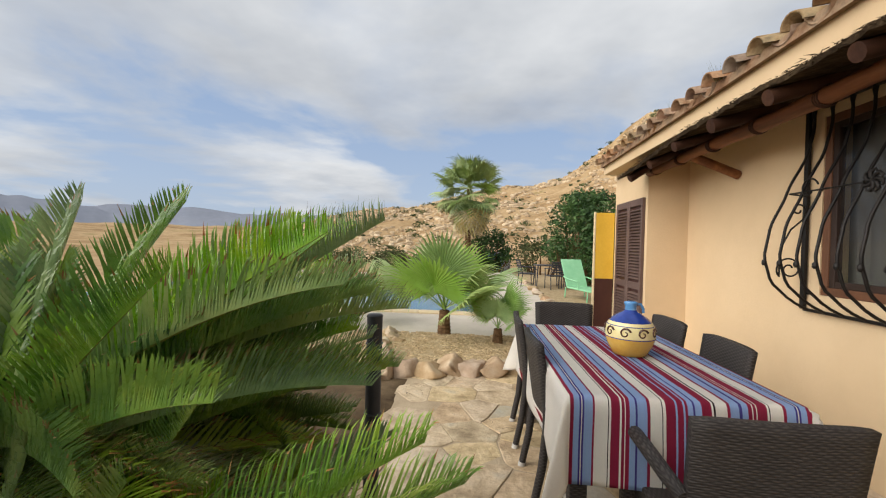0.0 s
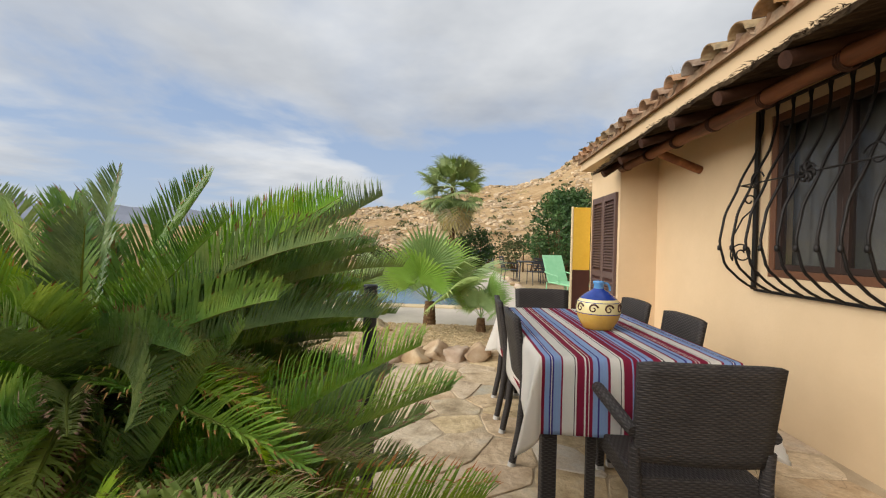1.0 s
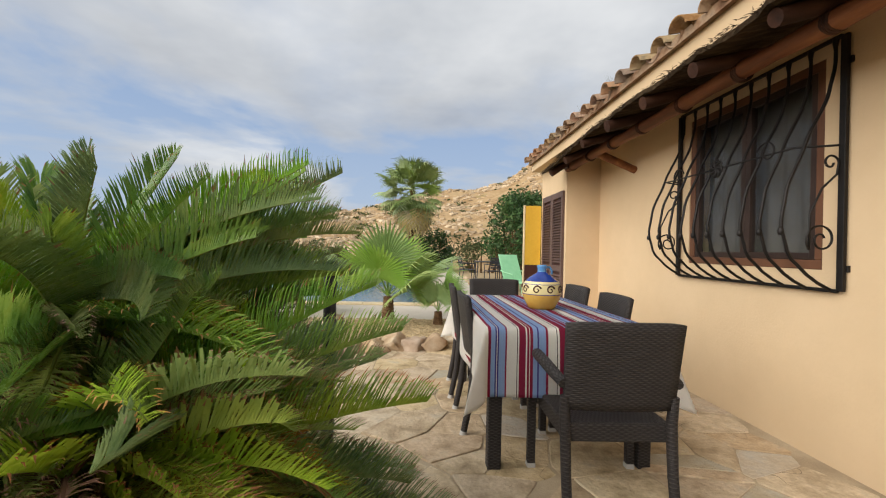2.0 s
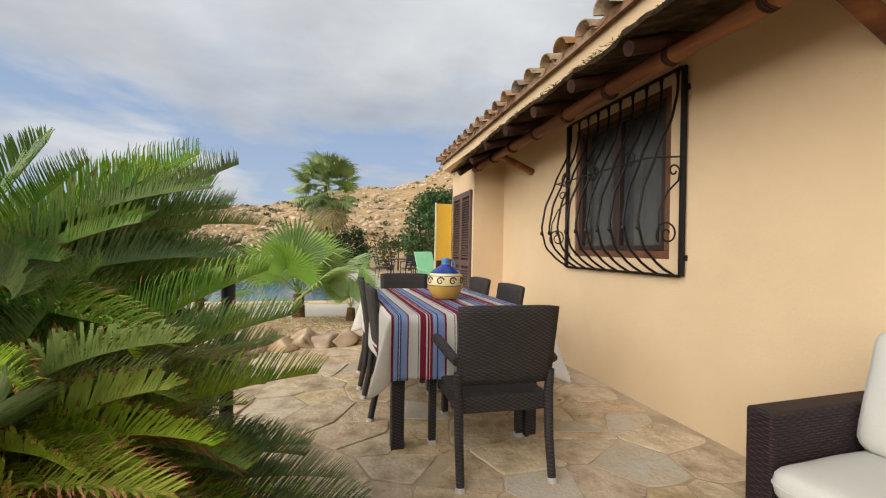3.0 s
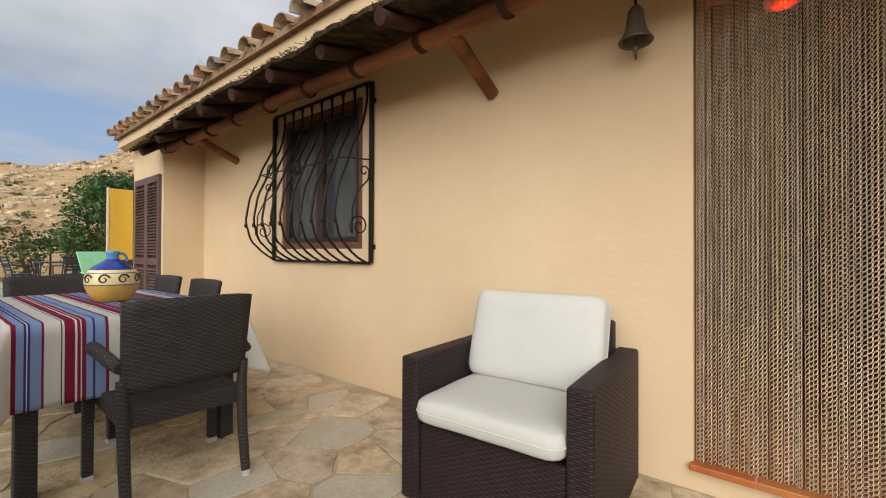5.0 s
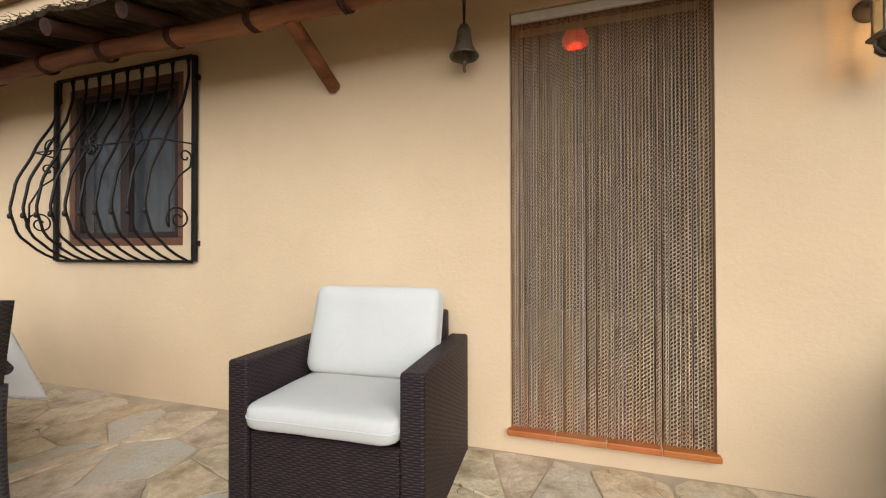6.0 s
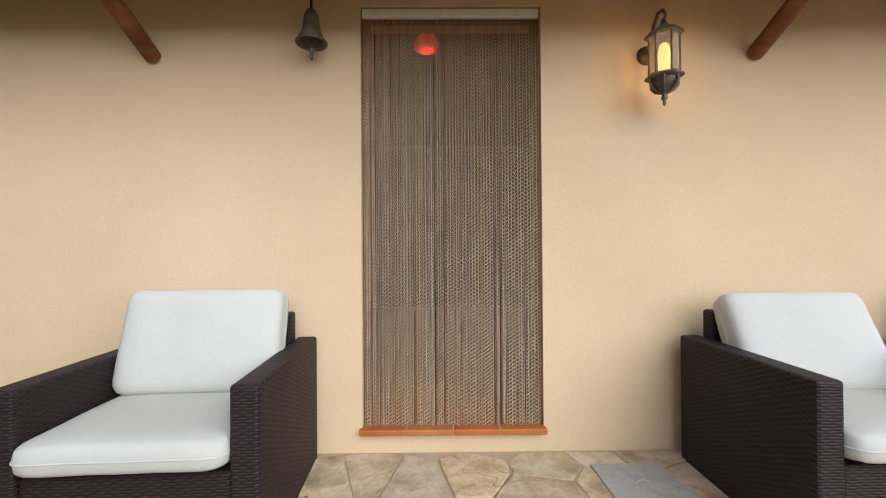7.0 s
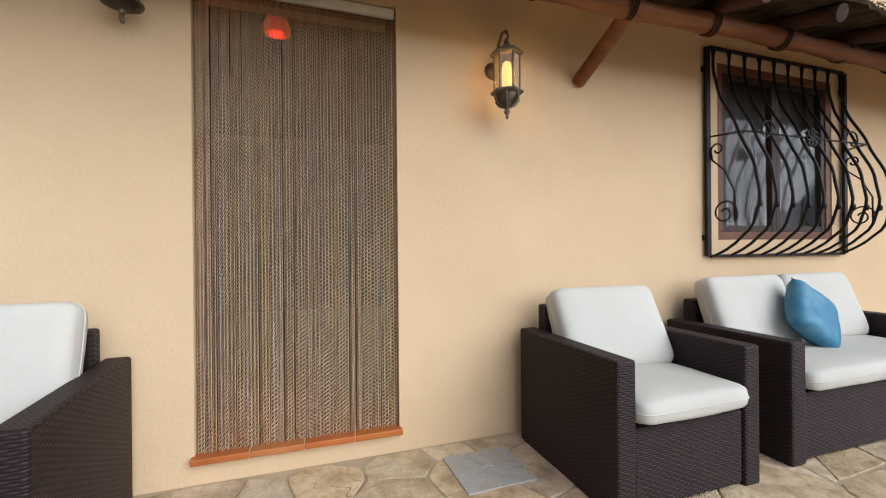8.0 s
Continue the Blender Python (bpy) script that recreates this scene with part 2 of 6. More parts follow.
# Brushwood darkened all over to give the near-black shade beneath the mat.
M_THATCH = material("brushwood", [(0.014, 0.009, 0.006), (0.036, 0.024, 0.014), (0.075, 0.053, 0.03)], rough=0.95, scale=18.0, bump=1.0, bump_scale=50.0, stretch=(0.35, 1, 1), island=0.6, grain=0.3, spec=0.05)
M_IRON = material("black_iron", [(0.010, 0.009, 0.008), (0.022, 0.018, 0.016)], rough=0.5, scale=20.0, bump=0.2, bump_scale=150.0, metal=0.5, spec=0.4)
M_BROWN = material("brown_joinery", [(0.10, 0.042, 0.02), (0.16, 0.07, 0.035)], rough=0.5, scale=6.0, bump=0.2, stretch=(1, 1, 0.2), spec=0.35)
M_SHUTTER = material("brown_shutter_paint", [(0.085, 0.05, 0.042), (0.12, 0.075, 0.062)], rough=0.55, scale=5.0, bump=0.15, spec=0.35)
M_DARKSASH = material("dark_brown_sash", [(0.026, 0.015, 0.011), (0.045, 0.026, 0.019)], rough=0.5, scale=6.0, spec=0.3)
M_WHITE = material("white_paint", [(0.70, 0.68, 0.62), (0.78, 0.76, 0.70)], rough=0.6, scale=3.0, bump=0.1, spec=0.3)
M_SILL = material("terracotta_sill", [(0.33, 0.105, 0.030), (0.45, 0.155, 0.050)], rough=0.4, scale=6.0, bump=0.15, per_piece=0.12, spec=0.4)
M_GROUT = material("pale_grout", [(0.5, 0.36, 0.24), (0.56, 0.42, 0.3)], rough=0.9, scale=20.0)
M_CHAIN = material("brown_alu_chain", [(0.42, 0.30, 0.18), (0.70, 0.53, 0.345)], rough=0.3, scale=8.0, metal=0.2, spec=0.5, per_piece=0.25)
M_GLASS = glass_material("window_glass", (0.78, 0.81, 0.82), 1.27, 0.02, 0.015)
M_PANEBACK = glass_material("pane_inner_face", (0.96, 0.97, 0.96), 1.0, 0.02)
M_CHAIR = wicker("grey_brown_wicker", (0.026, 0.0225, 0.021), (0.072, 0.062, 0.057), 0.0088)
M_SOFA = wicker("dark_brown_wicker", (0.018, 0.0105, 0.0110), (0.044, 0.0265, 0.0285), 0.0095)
M_FOOT = material("grey_plastic_foot", [(0.38, 0.36, 0.33), (0.46, 0.44, 0.40)], rough=0.6, scale=9.0)
M_CUSHION = material("off_white_canvas", [(0.49, 0.473, 0.424), (0.535, 0.518, 0.468)], rough=0.9, scale=3.0, bump=0.25, bump_scale=220.0, grain=0.04, spec=0.15)
M_PIPING = material("cream_piping", [(0.50, 0.485, 0.45), (0.54, 0.525, 0.485)], rough=0.9, scale=9.0)
M_BLUE = material("blue_satin", [(0.018, 0.105, 0.20), (0.038, 0.17, 0.275), (0.09, 0.24, 0.34)], rough=0.5, scale=7.0, bump=0.3, bump_scale=30.0, spec=0.4)
M_RED = material("maroon_cotton", [(0.16, 0.012, 0.018), (0.22, 0.02, 0.028)], rough=0.9, scale=8.0, bump=0.2, spec=0.1)
M_FROND = material("cycad_green", [(0.062, 0.145, 0.040), (0.175, 0.285, 0.056), (0.34, 0.41, 0.085)], rough=0.28, scale=5.0, per_piece=0.8, island=0.3, grain=0.1, spec=0.5, thin=0.36)
M_YFROND = material("cycad_young_green", [(0.22, 0.34, 0.06), (0.38, 0.48, 0.09), (0.50, 0.53, 0.14)], rough=0.40, scale=5.0, per_piece=0.4, island=0.3, spec=0.4, thin=0.5)
M_RACHIS = material("rachis_yellow_green", [(0.16, 0.20, 0.03), (0.24, 0.26, 0.05)], rough=0.5, scale=8.0)
M_DEAD = material("dry_frond", [(0.15, 0.062, 0.026), (0.26, 0.13, 0.058), (0.36, 0.22, 0.11)], rough=0.9, scale=6.0, per_piece=0.4, island=0.4, spec=0.1)
M_TRUNK = material("shaggy_palm_trunk", [(0.05, 0.028, 0.015), (0.12, 0.07, 0.035), (0.20, 0.13, 0.07)], rough=0.95, scale=12.0, bump=1.0, bump_scale=40.0, spec=0.05)
M_FAN = material("fan_palm_green", [(0.24, 0.37, 0.09), (0.38, 0.51, 0.16)], rough=0.5, scale=4.0, per_piece=0.4, island=0.25, spec=0.35, thin=0.3)
M_LEAF = material("hedge_leaf", [(0.026, 0.06, 0.018), (0.05, 0.105, 0.028), (0.10, 0.16, 0.04)], rough=0.55, scale=1.2, island=0.9, spec=0.35, thin=0.3)
M_OLIVE = material("dusty_shrub_leaf", [(0.06, 0.075, 0.03), (0.10, 0.12, 0.05), (0.16, 0.16, 0.08)], rough=0.8, scale=0.8, island=0.8, spec=0.15, thin=0.3)
M_HILL = material("dry_hillside", [(0.20, 0.122, 0.06), (0.33, 0.22, 0.112), (0.44, 0.31, 0.17), (0.27, 0.21, 0.095)], rough=0.98, scale=0.22, detail=12.0, bump=1.0, bump_scale=1.6, grain=0.45, spec=0.05)
# The blue-grey is distance haze painted into the base colour.
M_FAR = material("haze_tinted_mountain", [(0.23, 0.25, 0.30), (0.27, 0.29, 0.34)], rough=1.0, scale=0.004, spec=0.0)
M_POST = material("grey_metal_post", [(0.02, 0.022, 0.028), (0.035, 0.037, 0.045)], rough=0.5, scale=14.0, spec=0.4)
M_YELLOW = material("yellow_paint", [(0.62, 0.36, 0.03), (0.70, 0.43, 0.05)], rough=0.6, scale=4.0, bump=0.1)
M_DARKRED = material("dark_brown_paint", [(0.045, 0.014, 0.009), (0.07, 0.024, 0.015)], rough=0.5, scale=4.0)
M_GREEN = material("mint_plastic", [(0.22, 0.50, 0.27), (0.28, 0.56, 0.32)], rough=0.6, scale=6.0)
M_BRONZE = material("aged_bronze", [(0.06, 0.046, 0.032), (0.12, 0.095, 0.065), (0.20, 0.165, 0.115)], rough=0.5, scale=14.0, metal=0.45, bump=0.2)
M_LAMPGLASS = glass_material("amber_lamp_glass", (1.0, 0.82, 0.46), 1.45, 0.2, 0.30)
M_BULB = glow_material("lit_bulb", (1.0, 0.62, 0.25), 1.9)
M_REDLAMP = glow_material("red_lamp_glow", (1.0, 0.07, 0.012), 0.32)
M_HATCH = material("grey_metal_hatch", [(0.27, 0.265, 0.245), (0.37, 0.36, 0.335), (0.33, 0.29, 0.235)], rough=0.7, scale=7.0, bump=0.35, metal=0.1, grain=0.25)
M_CARBLUE = material("blue_car_paint", [(0.02, 0.07, 0.20), (0.03, 0.10, 0.26)], rough=0.3, scale=2.0, spec=0.5)
M_TEAL = material("teal_plastic", [(0.03, 0.16, 0.20), (0.05, 0.22, 0.26)], rough=0.5, scale=8.0)
M_WATER = water_material()


# ---- mesh helpers ----
def finish(ob, smooth):
    if smooth:
        caps = set()
        for poly in ob.data.polygons:
            poly.use_smooth = True
            if len(poly.vertices) > 4:
                caps.update(poly.edge_keys)
        if caps:
            for edge in ob.data.edges:
                if edge.key in caps:
                    edge.use_edge_sharp = True
    return ob


def part(name, bm, mat, parent=None, label="", smooth=False):
    """Links a bmesh as one object; mat may be a list of materials."""
    me = bpy.data.meshes.new(name)
    bm.normal_update()
    bm.to_mesh(me)
    bm.free()
    for m in mat if isinstance(mat, (list, tuple)) else [mat]:
        me.materials.append(m)
    ob = new(name, me)
    if parent:
        ob.parent = parent
    if label:
        ob["label"] = label
    return finish(ob, smooth)


def raw(name, verts, faces, mat, parent=None, label="", smooth=False, slots=None):
    me = bpy.data.meshes.new(name)
    me.from_pydata(verts, [], faces)
    for m in mat if isinstance(mat, (list, tuple)) else [mat]:
        me.materials.append(m)
    if slots is not None:
        me.polygons.foreach_set("material_index", slots)
    ob = new(name, me)
    if parent:
        ob.parent = parent
    if label:
        ob["label"] = label
    return finish(ob, smooth)


def thing(name, m=None, label="", category="", group="", kind=""):
    ob = new(name)
    ob.empty_display_size = 0.1
    if m is not None:
        ob.matrix_world = m
    return tagged(ob, label, category, group, kind)


def box(bm, lo, hi, bevel=0.0, segments=2, m=None):
    c = [(a + b) / 2 for a, b in zip(lo, hi)]
    d = [abs(b - a) for a, b in zip(lo, hi)]
    t = Matrix.Translation(c) @ Matrix.Diagonal((*d, 1))
    r = bmesh.ops.create_cube(bm, size=1.0, matrix=t)
    vs = r["verts"]
    if bevel:
        es = list({e for v in vs for e in v.link_edges})
        o = bmesh.ops.bevel(bm, geom=es, offset=bevel, segments=segments, profile=0.5, affect="EDGES")
        vs = list({v for f in o["faces"] for v in f.verts} | {v for v in vs if v.is_valid})
    if m is not None:
        bmesh.ops.transform(bm, matrix=m, verts=vs)
    return vs


def tube(bm, pts, radius, n=8, caps=True):
    """A round bar along pts; radius may be a list."""
    pts = [Vector(p) for p in pts]
    rad = radius if isinstance(radius, (list, tuple)) else [radius] * len(pts)
    rings, side = [], None
    for i, p in enumerate(pts):
        d = (pts[min(i + 1, len(pts) - 1)] - pts[max(i - 1, 0)]).normalized()
        if side is None:
            side = d.orthogonal().normalized()
        side = (side - d * side.dot(d))
        side = side.normalized() if side.length > 1e-6 else d.orthogonal().normalized()
        b = d.cross(side)
        rings.append([bm.verts.new(p + rad[i] * (math.cos(2 * math.pi * k / n) * side + math.sin(2 * math.pi * k / n) * b)) for k in range(n)])
    for a, c in zip(rings, rings[1:]):
        for k in range(n):
            bm.faces.new((a[k], a[(k + 1) % n], c[(k + 1) % n], c[k]))
    if caps:
        bm.faces.new(rings[0][::-1])
        bm.faces.new(rings[-1])


def lathe(bm, profile, n=32, centre=(0, 0, 0)):
    cx, cy, cz = centre
    rings = []
    for r, z in profile:
        rings.append([bm.verts.new((cx + r * math.cos(2 * math.pi * k / n), cy + r * math.sin(2 * math.pi * k / n), cz + z)) for k in range(n)])
    for a, c in zip(rings, rings[1:]):
        for k in range(n):
            bm.faces.new((a[k], a[(k + 1) % n], c[(k + 1) % n], c[k]))
    bm.faces.new(rings[0][::-1])
    bm.faces.new(rings[-1])


def prism(bm, plan, z0, z1):
    lo = [bm.verts.new((x, y, z0)) for x, y in plan]
    hi = [bm.verts.new((x, y, z1)) for x, y in plan]
    k = len(plan)
    for i in range(k):
        bm.faces.new((lo[i], lo[(i + 1) % k], hi[(i + 1) % k], hi[i]))
    bm.faces.new(lo[::-1])
    bm.faces.new(hi)


def puffy(bm, size, m=None, n=14, wrinkle=0.006, seed=0):
    """A stuffed cushion: full in the middle, thin along its seam."""
    w, d, h = size
    top, bot = {}, {}
    for i in range(n + 1):
        for j in range(n + 1):
            u, v = 2 * i / n - 1, 2 * j / n - 1
            k = max(0.0, (1 - abs(u) ** 5) * (1 - abs(v) ** 5)) ** 0.45
            fat = h / 2 * k
            x = u * w / 2
            y = v * d / 2
            wob = wrinkle * noise.noise(Vector((x * 9 + seed, y * 9, seed * 3.1)))
            edge = i in (0, n) or j in (0, n)
            top[i, j] = bm.verts.new((x, y, 0 if edge else fat + wob))
            bot[i, j] = top[i, j] if edge else bm.verts.new((x, y, -fat + wob))
    vs = set(top.values()) | set(bot.values())
    for i in range(n):
        for j in range(n):
            bm.faces.new((top[i, j], top[i + 1, j], top[i + 1, j + 1], top[i, j + 1]))
            bm.faces.new((bot[i, j], bot[i, j + 1], bot[i + 1, j + 1], bot[i + 1, j]))
    if m is not None:
        bmesh.ops.transform(bm, matrix=m, verts=list(vs))


# ---- the house ----
WX, WT = 2.39, 0.27          # face and thickness of the long wall
Y0, Y1 = -6.6, 4.88
DOOR = (-1.145, -0.24, 0.146, 2.262)
WIN_A = (1.966, 3.125, 1.088, 2.275)
SX, SY = 1.96, 5.95          # face and far end of the projecting wall
EX = 1.79                    # face of the stuccoed band under the eave
WIN_B = (-4.500, -3.327, 1.088, 2.278)


def beam_z(y):
    return 2.17


def edge_z(y):
    return 2.258 - 0.08 * max(0.0, y - 3.4)


def eave_z(y):
    return 2.468 + 0.010 * (5.5 - y)


def wall_with_openings():
    """One wall, cut through by a door and two windows."""
    bm = bmesh.new()
    ys = sorted({Y0, Y1, *(v for o in (DOOR, WIN_A, WIN_B) for v in o[:2])})
    for a, b in zip(ys, ys[1:]):
        mid = (a + b) / 2
        cuts = [o for o in (DOOR, WIN_A, WIN_B) if o[0] < mid < o[1]]
        top = 2.455
        spans = [(-0.1, top)] if not cuts else [(-0.1, cuts[0][2]), (cuts[0][3], top)]
        for lo, hi in spans:
            box(bm, (WX, a, lo), (WX + WT, b, hi))
    bmesh.ops.remove_doubles(bm, verts=bm.verts, dist=0.0005)
    return part("wall_east", bm, M_STUCCO)


tagged(wall_with_openings(), "ochre stucco long house wall with door and windows", "wall", kind="structure")
bm = bmesh.new()
prism(bm, [(SX, Y1), (2.66, Y1), (2.66, SY), (SX, SY)], -0.1, 2.455)
tagged(part("wall_step", bm, M_STUCCO), "ochre stucco projecting wall beside the terrace", "wall", kind="structure")
bm = bmesh.new()
section = lambda y: [(EX, 2.36), (EX, eave_z(y) + 0.02), (2.66, eave_z(y) + 0.18), (2.66, 2.456), (2.15, 2.456), (2.15, 2.36)]
ends = [[bm.verts.new((x, y, z)) for x, z in section(y)] for y in (SY + 0.008, Y0)]
for i in range(6):
    bm.faces.new((ends[0][i], ends[1][i], ends[1][(i + 1) % 6], ends[0][(i + 1) % 6]))
bm.faces.new(ends[0])
bm.faces.new(ends[1][::-1])
bmesh.ops.recalc_face_normals(bm, faces=bm.faces)
tagged(part("wall_upper", bm, M_STUCCO), "ochre stucco upper wall under the tiled eave", "wall", kind="structure")

# rooms behind the door and the windows
bm = bmesh.new()
box(bm, (WX + WT, -6.6, -0.1), (7.0, -6.4, 2.75))
box(bm, (WX + WT, 5.83, -0.1), (7.0, SY, 2.75))
box(bm, (6.9, -6.4, -0.1), (7.1, 5.83, 2.75))
box(bm, (WX + WT, 1.0, 0.1), (6.9, 1.1, 2.75))
box(bm, (WX + WT, -2.6, 0.1), (6.9, -2.5, 2.75))
tagged(part("wall_inner", bm, M_INSIDE), "plaster walls of the rooms inside, gloom put into the colour", "wall", kind="structure")
bm = bmesh.new()
box(bm, (WX + WT, -6.4, 2.70), (6.95, 1.0, 2.76))
box(bm, (WX + WT, 1.1, 2.70), (6.95, 5.83, 2.76))
tagged(part("ceiling", bm, M_INSIDE), "plaster ceiling of the rooms inside, gloom put into the colour", "ceiling", kind="structure")
bm = bmesh.new()
box(bm, (WX + WT, -6.4, 0.0), (6.9, 5.83, 0.14))
tagged(part("floor_inner", bm, M_SILL), "terracotta floor of the rooms inside", "floor", kind="structure")


def roof():
    top = tagged(new("roof"), "weathered barrel-tiled roof of the house", "roof", kind="structure")
    bm = bmesh.new()
    prof = [(1.745, 0.0), (6.9, 1.01), (6.9, 1.06), (1.76, 0.072)]
    rows = [[bm.verts.new((x, y, eave_z(y) + z - 0.01)) for x, z in prof] for y in (5.97, Y0)]
    for i in range(4):
        bm.faces.new((rows[0][i], rows[0][(i + 1) % 4], rows[1][(i + 1) % 4], rows[1][i]))
    bm.faces.new(rows[0][::-1])
    bm.faces.new(rows[1])
    bmesh.ops.recalc_face_normals(bm, faces=bm.faces)
    part("roof_deck", bm, M_TILE, top)

    def half_tile(up):
        bm = bmesh.new()
        n, rings = 8, []
        for x, r in ((0.0, 0.084), (0.46, 0.072)):
            for t in (0.0, 0.013):
                ring = []
                for k in range(n + 1):
                    a = math.pi * k / n
                    ring.append(bm.verts.new((x, (r - t) * math.cos(a), up * (r - t) * math.sin(a) * 0.85)))
                rings.append(ring)
        for a, b in ((0, 2), (3, 1), (1, 0), (2, 3)):
            for k in range(n):
                bm.faces.new((rings[a][k], rings[a][k + 1], rings[b][k + 1], rings[b][k]))
        bmesh.ops.recalc_face_normals(bm, faces=bm.faces)
        me = bpy.data.meshes.new("roof_tile")
        bm.to_mesh(me)
        bm.free()
        me.materials.append(M_TILE)
        for p in me.polygons:
            p.use_smooth = True
        return me

    cover, channel = half_tile(1), half_tile(-1)
    rnd = random.Random(4)
    y = 5.90
    while y > Y0:
        for me, dy, dz in ((cover, 0.0, 0.042), (channel, 0.122, 0.070)):
            ob = new("roof_tile", me)
            ob.parent = top
            x = 1.69 + rnd.uniform(-0.018, 0.018) + (0.06 if dy else 0)
            ob.matrix_world = pose(x, y - dy, eave_z(y) + dz + rnd.uniform(-0.008, 0.008), rnd.uniform(-3, 3), -11.0 + rnd.uniform(-1.5, 1.5), rnd.uniform(-3, 3))
        y -= 0.245
    return top


roof()


def roof_grass():
    rnd = random.Random(19)
    verts, faces = [], []
    for cy in (4.35, 4.05, 3.3, 4.9):
        for _ in range(34):
            y = cy + rnd.gauss(0, 0.07)
            x = 1.73 + rnd.uniform(0, 0.12)
            p = Vector((x, y, eave_z(y) + 0.07))
            d = Vector((rnd.gauss(0, 0.25), rnd.gauss(0, 0.3), 1)).normalized() * rnd.uniform(0.05, 0.17)
            b = len(verts)
            verts += [p - Vector((0, 0.003, 0)), p + Vector((0, 0.003, 0)), p + d * 0.6 + Vector((0, 0.002, 0)), p + d]
            faces += [(b, b + 1, b + 2), (b, b + 2, b + 3)]
    grass = material("roof_weeds", [(0.10, 0.13, 0.05), (0.20, 0.22, 0.10)], rough=0.8, scale=5.0, island=0.5, thin=0.3)
    tagged(raw("roof_grass", verts, faces, grass), "thin weeds growing between the roof tiles", "grass", kind="stuff")


roof_grass()


def awning():
    """Brushwood on log rafters, carried by a long log on slanted struts."""
    top = thing("awning", None, "rustic brushwood awning on stained log rafters", "awning")
    rnd = random.Random(8)
    bm = bmesh.new()
    pts = [(1.965 + 0.008 * math.sin(y * 2.1), y, beam_z(y) + 0.045 + 0.006 * math.sin(y * 3.7)) for y in np.linspace(4.86, -6.2, 70)]
    tube(bm, pts, [0.049 + 0.005 * math.sin(k * 1.9) for k in range(70)], 14)
    part("beam", bm, M_LOG, top, "reddish stained log beam", smooth=True)
    y = 4.70
    while y > -6:
        bm = bmesh.new()
        w = rnd.uniform(0.040, 0.048)
        zb, ze = beam_z(y) + 0.086 + w, edge_z(y) - w - 0.006
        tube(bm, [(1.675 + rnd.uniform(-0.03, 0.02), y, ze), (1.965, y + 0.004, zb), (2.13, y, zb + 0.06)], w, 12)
        part("rafter", bm, M_RAFTER, top, "log rafter with the awning's shade in its colour", smooth=True)
        bm = bmesh.new()
        for k in range(3):
            ring = [(1.965 + 0.057 * math.sin(a), y + 0.06 * (k - 1) * 0.25 + 0.004 * math.cos(3 * a), beam_z(y) + 0.045 + 0.057 * math.cos(a)) for a in np.linspace(0, 2 * math.pi, 17)]
            tube(bm, ring, 0.006, 5, caps=False)
        part("lashing", bm, M_RAFTER, top, "dark rope lashing round the beam", smooth=True)
        y -= 0.531
    for y, zw in ((4.02, 2.04), (0.79, 2.005), (-2.225, 2.01)):
        bm = bmesh.new()
        tube(bm, [(2.388, y, zw), (1.99, y, beam_z(y) + 0.03)], 0.040, 14)
        part("strut", bm, M_LOG, top, "slanted log strut", smooth=True)
    # the brushwood mat: a thick uneven layer and loose sticks along its rim
    n, k = 260, 10
    verts, faces = [], []
    ys = np.linspace(4.93, -6.2, n)
    for layer in (0, 1):
        for i, y in enumerate(ys):
            rim = 1.655 + 0.04 * noise.noise(Vector((0.0, y * 3.1, 0.3))) + 0.02 * noise.noise(Vector((0.0, y * 11.0, 4.3)))
            for j in range(k):
                u = j / (k - 1)
                x = rim + (2.14 - rim) * u
                back = beam_z(y) + 0.163
                z = edge_z(y) + (back - edge_z(y)) * min(1.0, (x - rim) / 0.34) + max(0.0, x - 2.0) * 0.16
                z += (0.026 * (1 - 0.6 * u) if layer else -0.004) + 0.012 * (1 - 0.7 * u) * noise.noise(Vector((x * 14, y * 14, layer * 5.0)))
                verts.append((x, y, z))
    at = lambda l, i, j: l * n * k + i * k + j
    for i in range(n - 1):
        for j in range(k - 1):
            faces.append((at(1, i, j), at(1, i, j + 1), at(1, i + 1, j + 1), at(1, i + 1, j)))
            faces.append((at(0, i, j), at(0, i + 1, j), at(0, i + 1, j + 1), at(0, i, j + 1)))
        faces.append((at(0, i, 0), at(1, i, 0), at(1, i + 1, 0), at(0, i + 1, 0)))
    raw("brushwood_mat", verts, faces, M_THATCH, top, "weathered brushwood mat, colour darkened for its shaded underside")
    verts, faces = [], []
    for _ in range(4200):
        y = rnd.uniform(-6.2, 4.93)
        x = 1.63 + abs(rnd.gauss(0, 0.07))
        z = edge_z(y) + (x - 1.63) * 0.4 + rnd.uniform(-0.014, 0.028)
        ang, ln, r = rnd.gauss(0.9, 1.1), rnd.uniform(0.015, 0.065), rnd.uniform(0.0015, 0.004)
        d = Vector((-math.cos(ang) * 0.6, math.sin(ang), rnd.uniform(-0.3, 0.2))) * ln
        side = Vector((0, 0, r)) if rnd.random() < 0.5 else d.cross(Vector((0, 0, 1))).normalized() * r
        p = Vector((x, y, z))
        b = len(verts)
        oth = d.cross(side).normalized() * r
        verts += [p + side, p - side * 0.5 + oth, p - side * 0.5 - oth, p + d]
        faces += [(b, b + 1, b + 3), (b + 1, b + 2, b + 3), (b + 2, b, b + 3)]
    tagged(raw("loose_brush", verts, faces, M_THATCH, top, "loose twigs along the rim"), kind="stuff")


awning()


def single_gloss(pane, outer):
    """Only the outer face of a pane keeps the gloss; the other faces are clear."""
    pane.data.materials.append(M_PANEBACK)
    for f in pane.data.polygons:
        f.material_index = 0 if outer(f.center) else 1


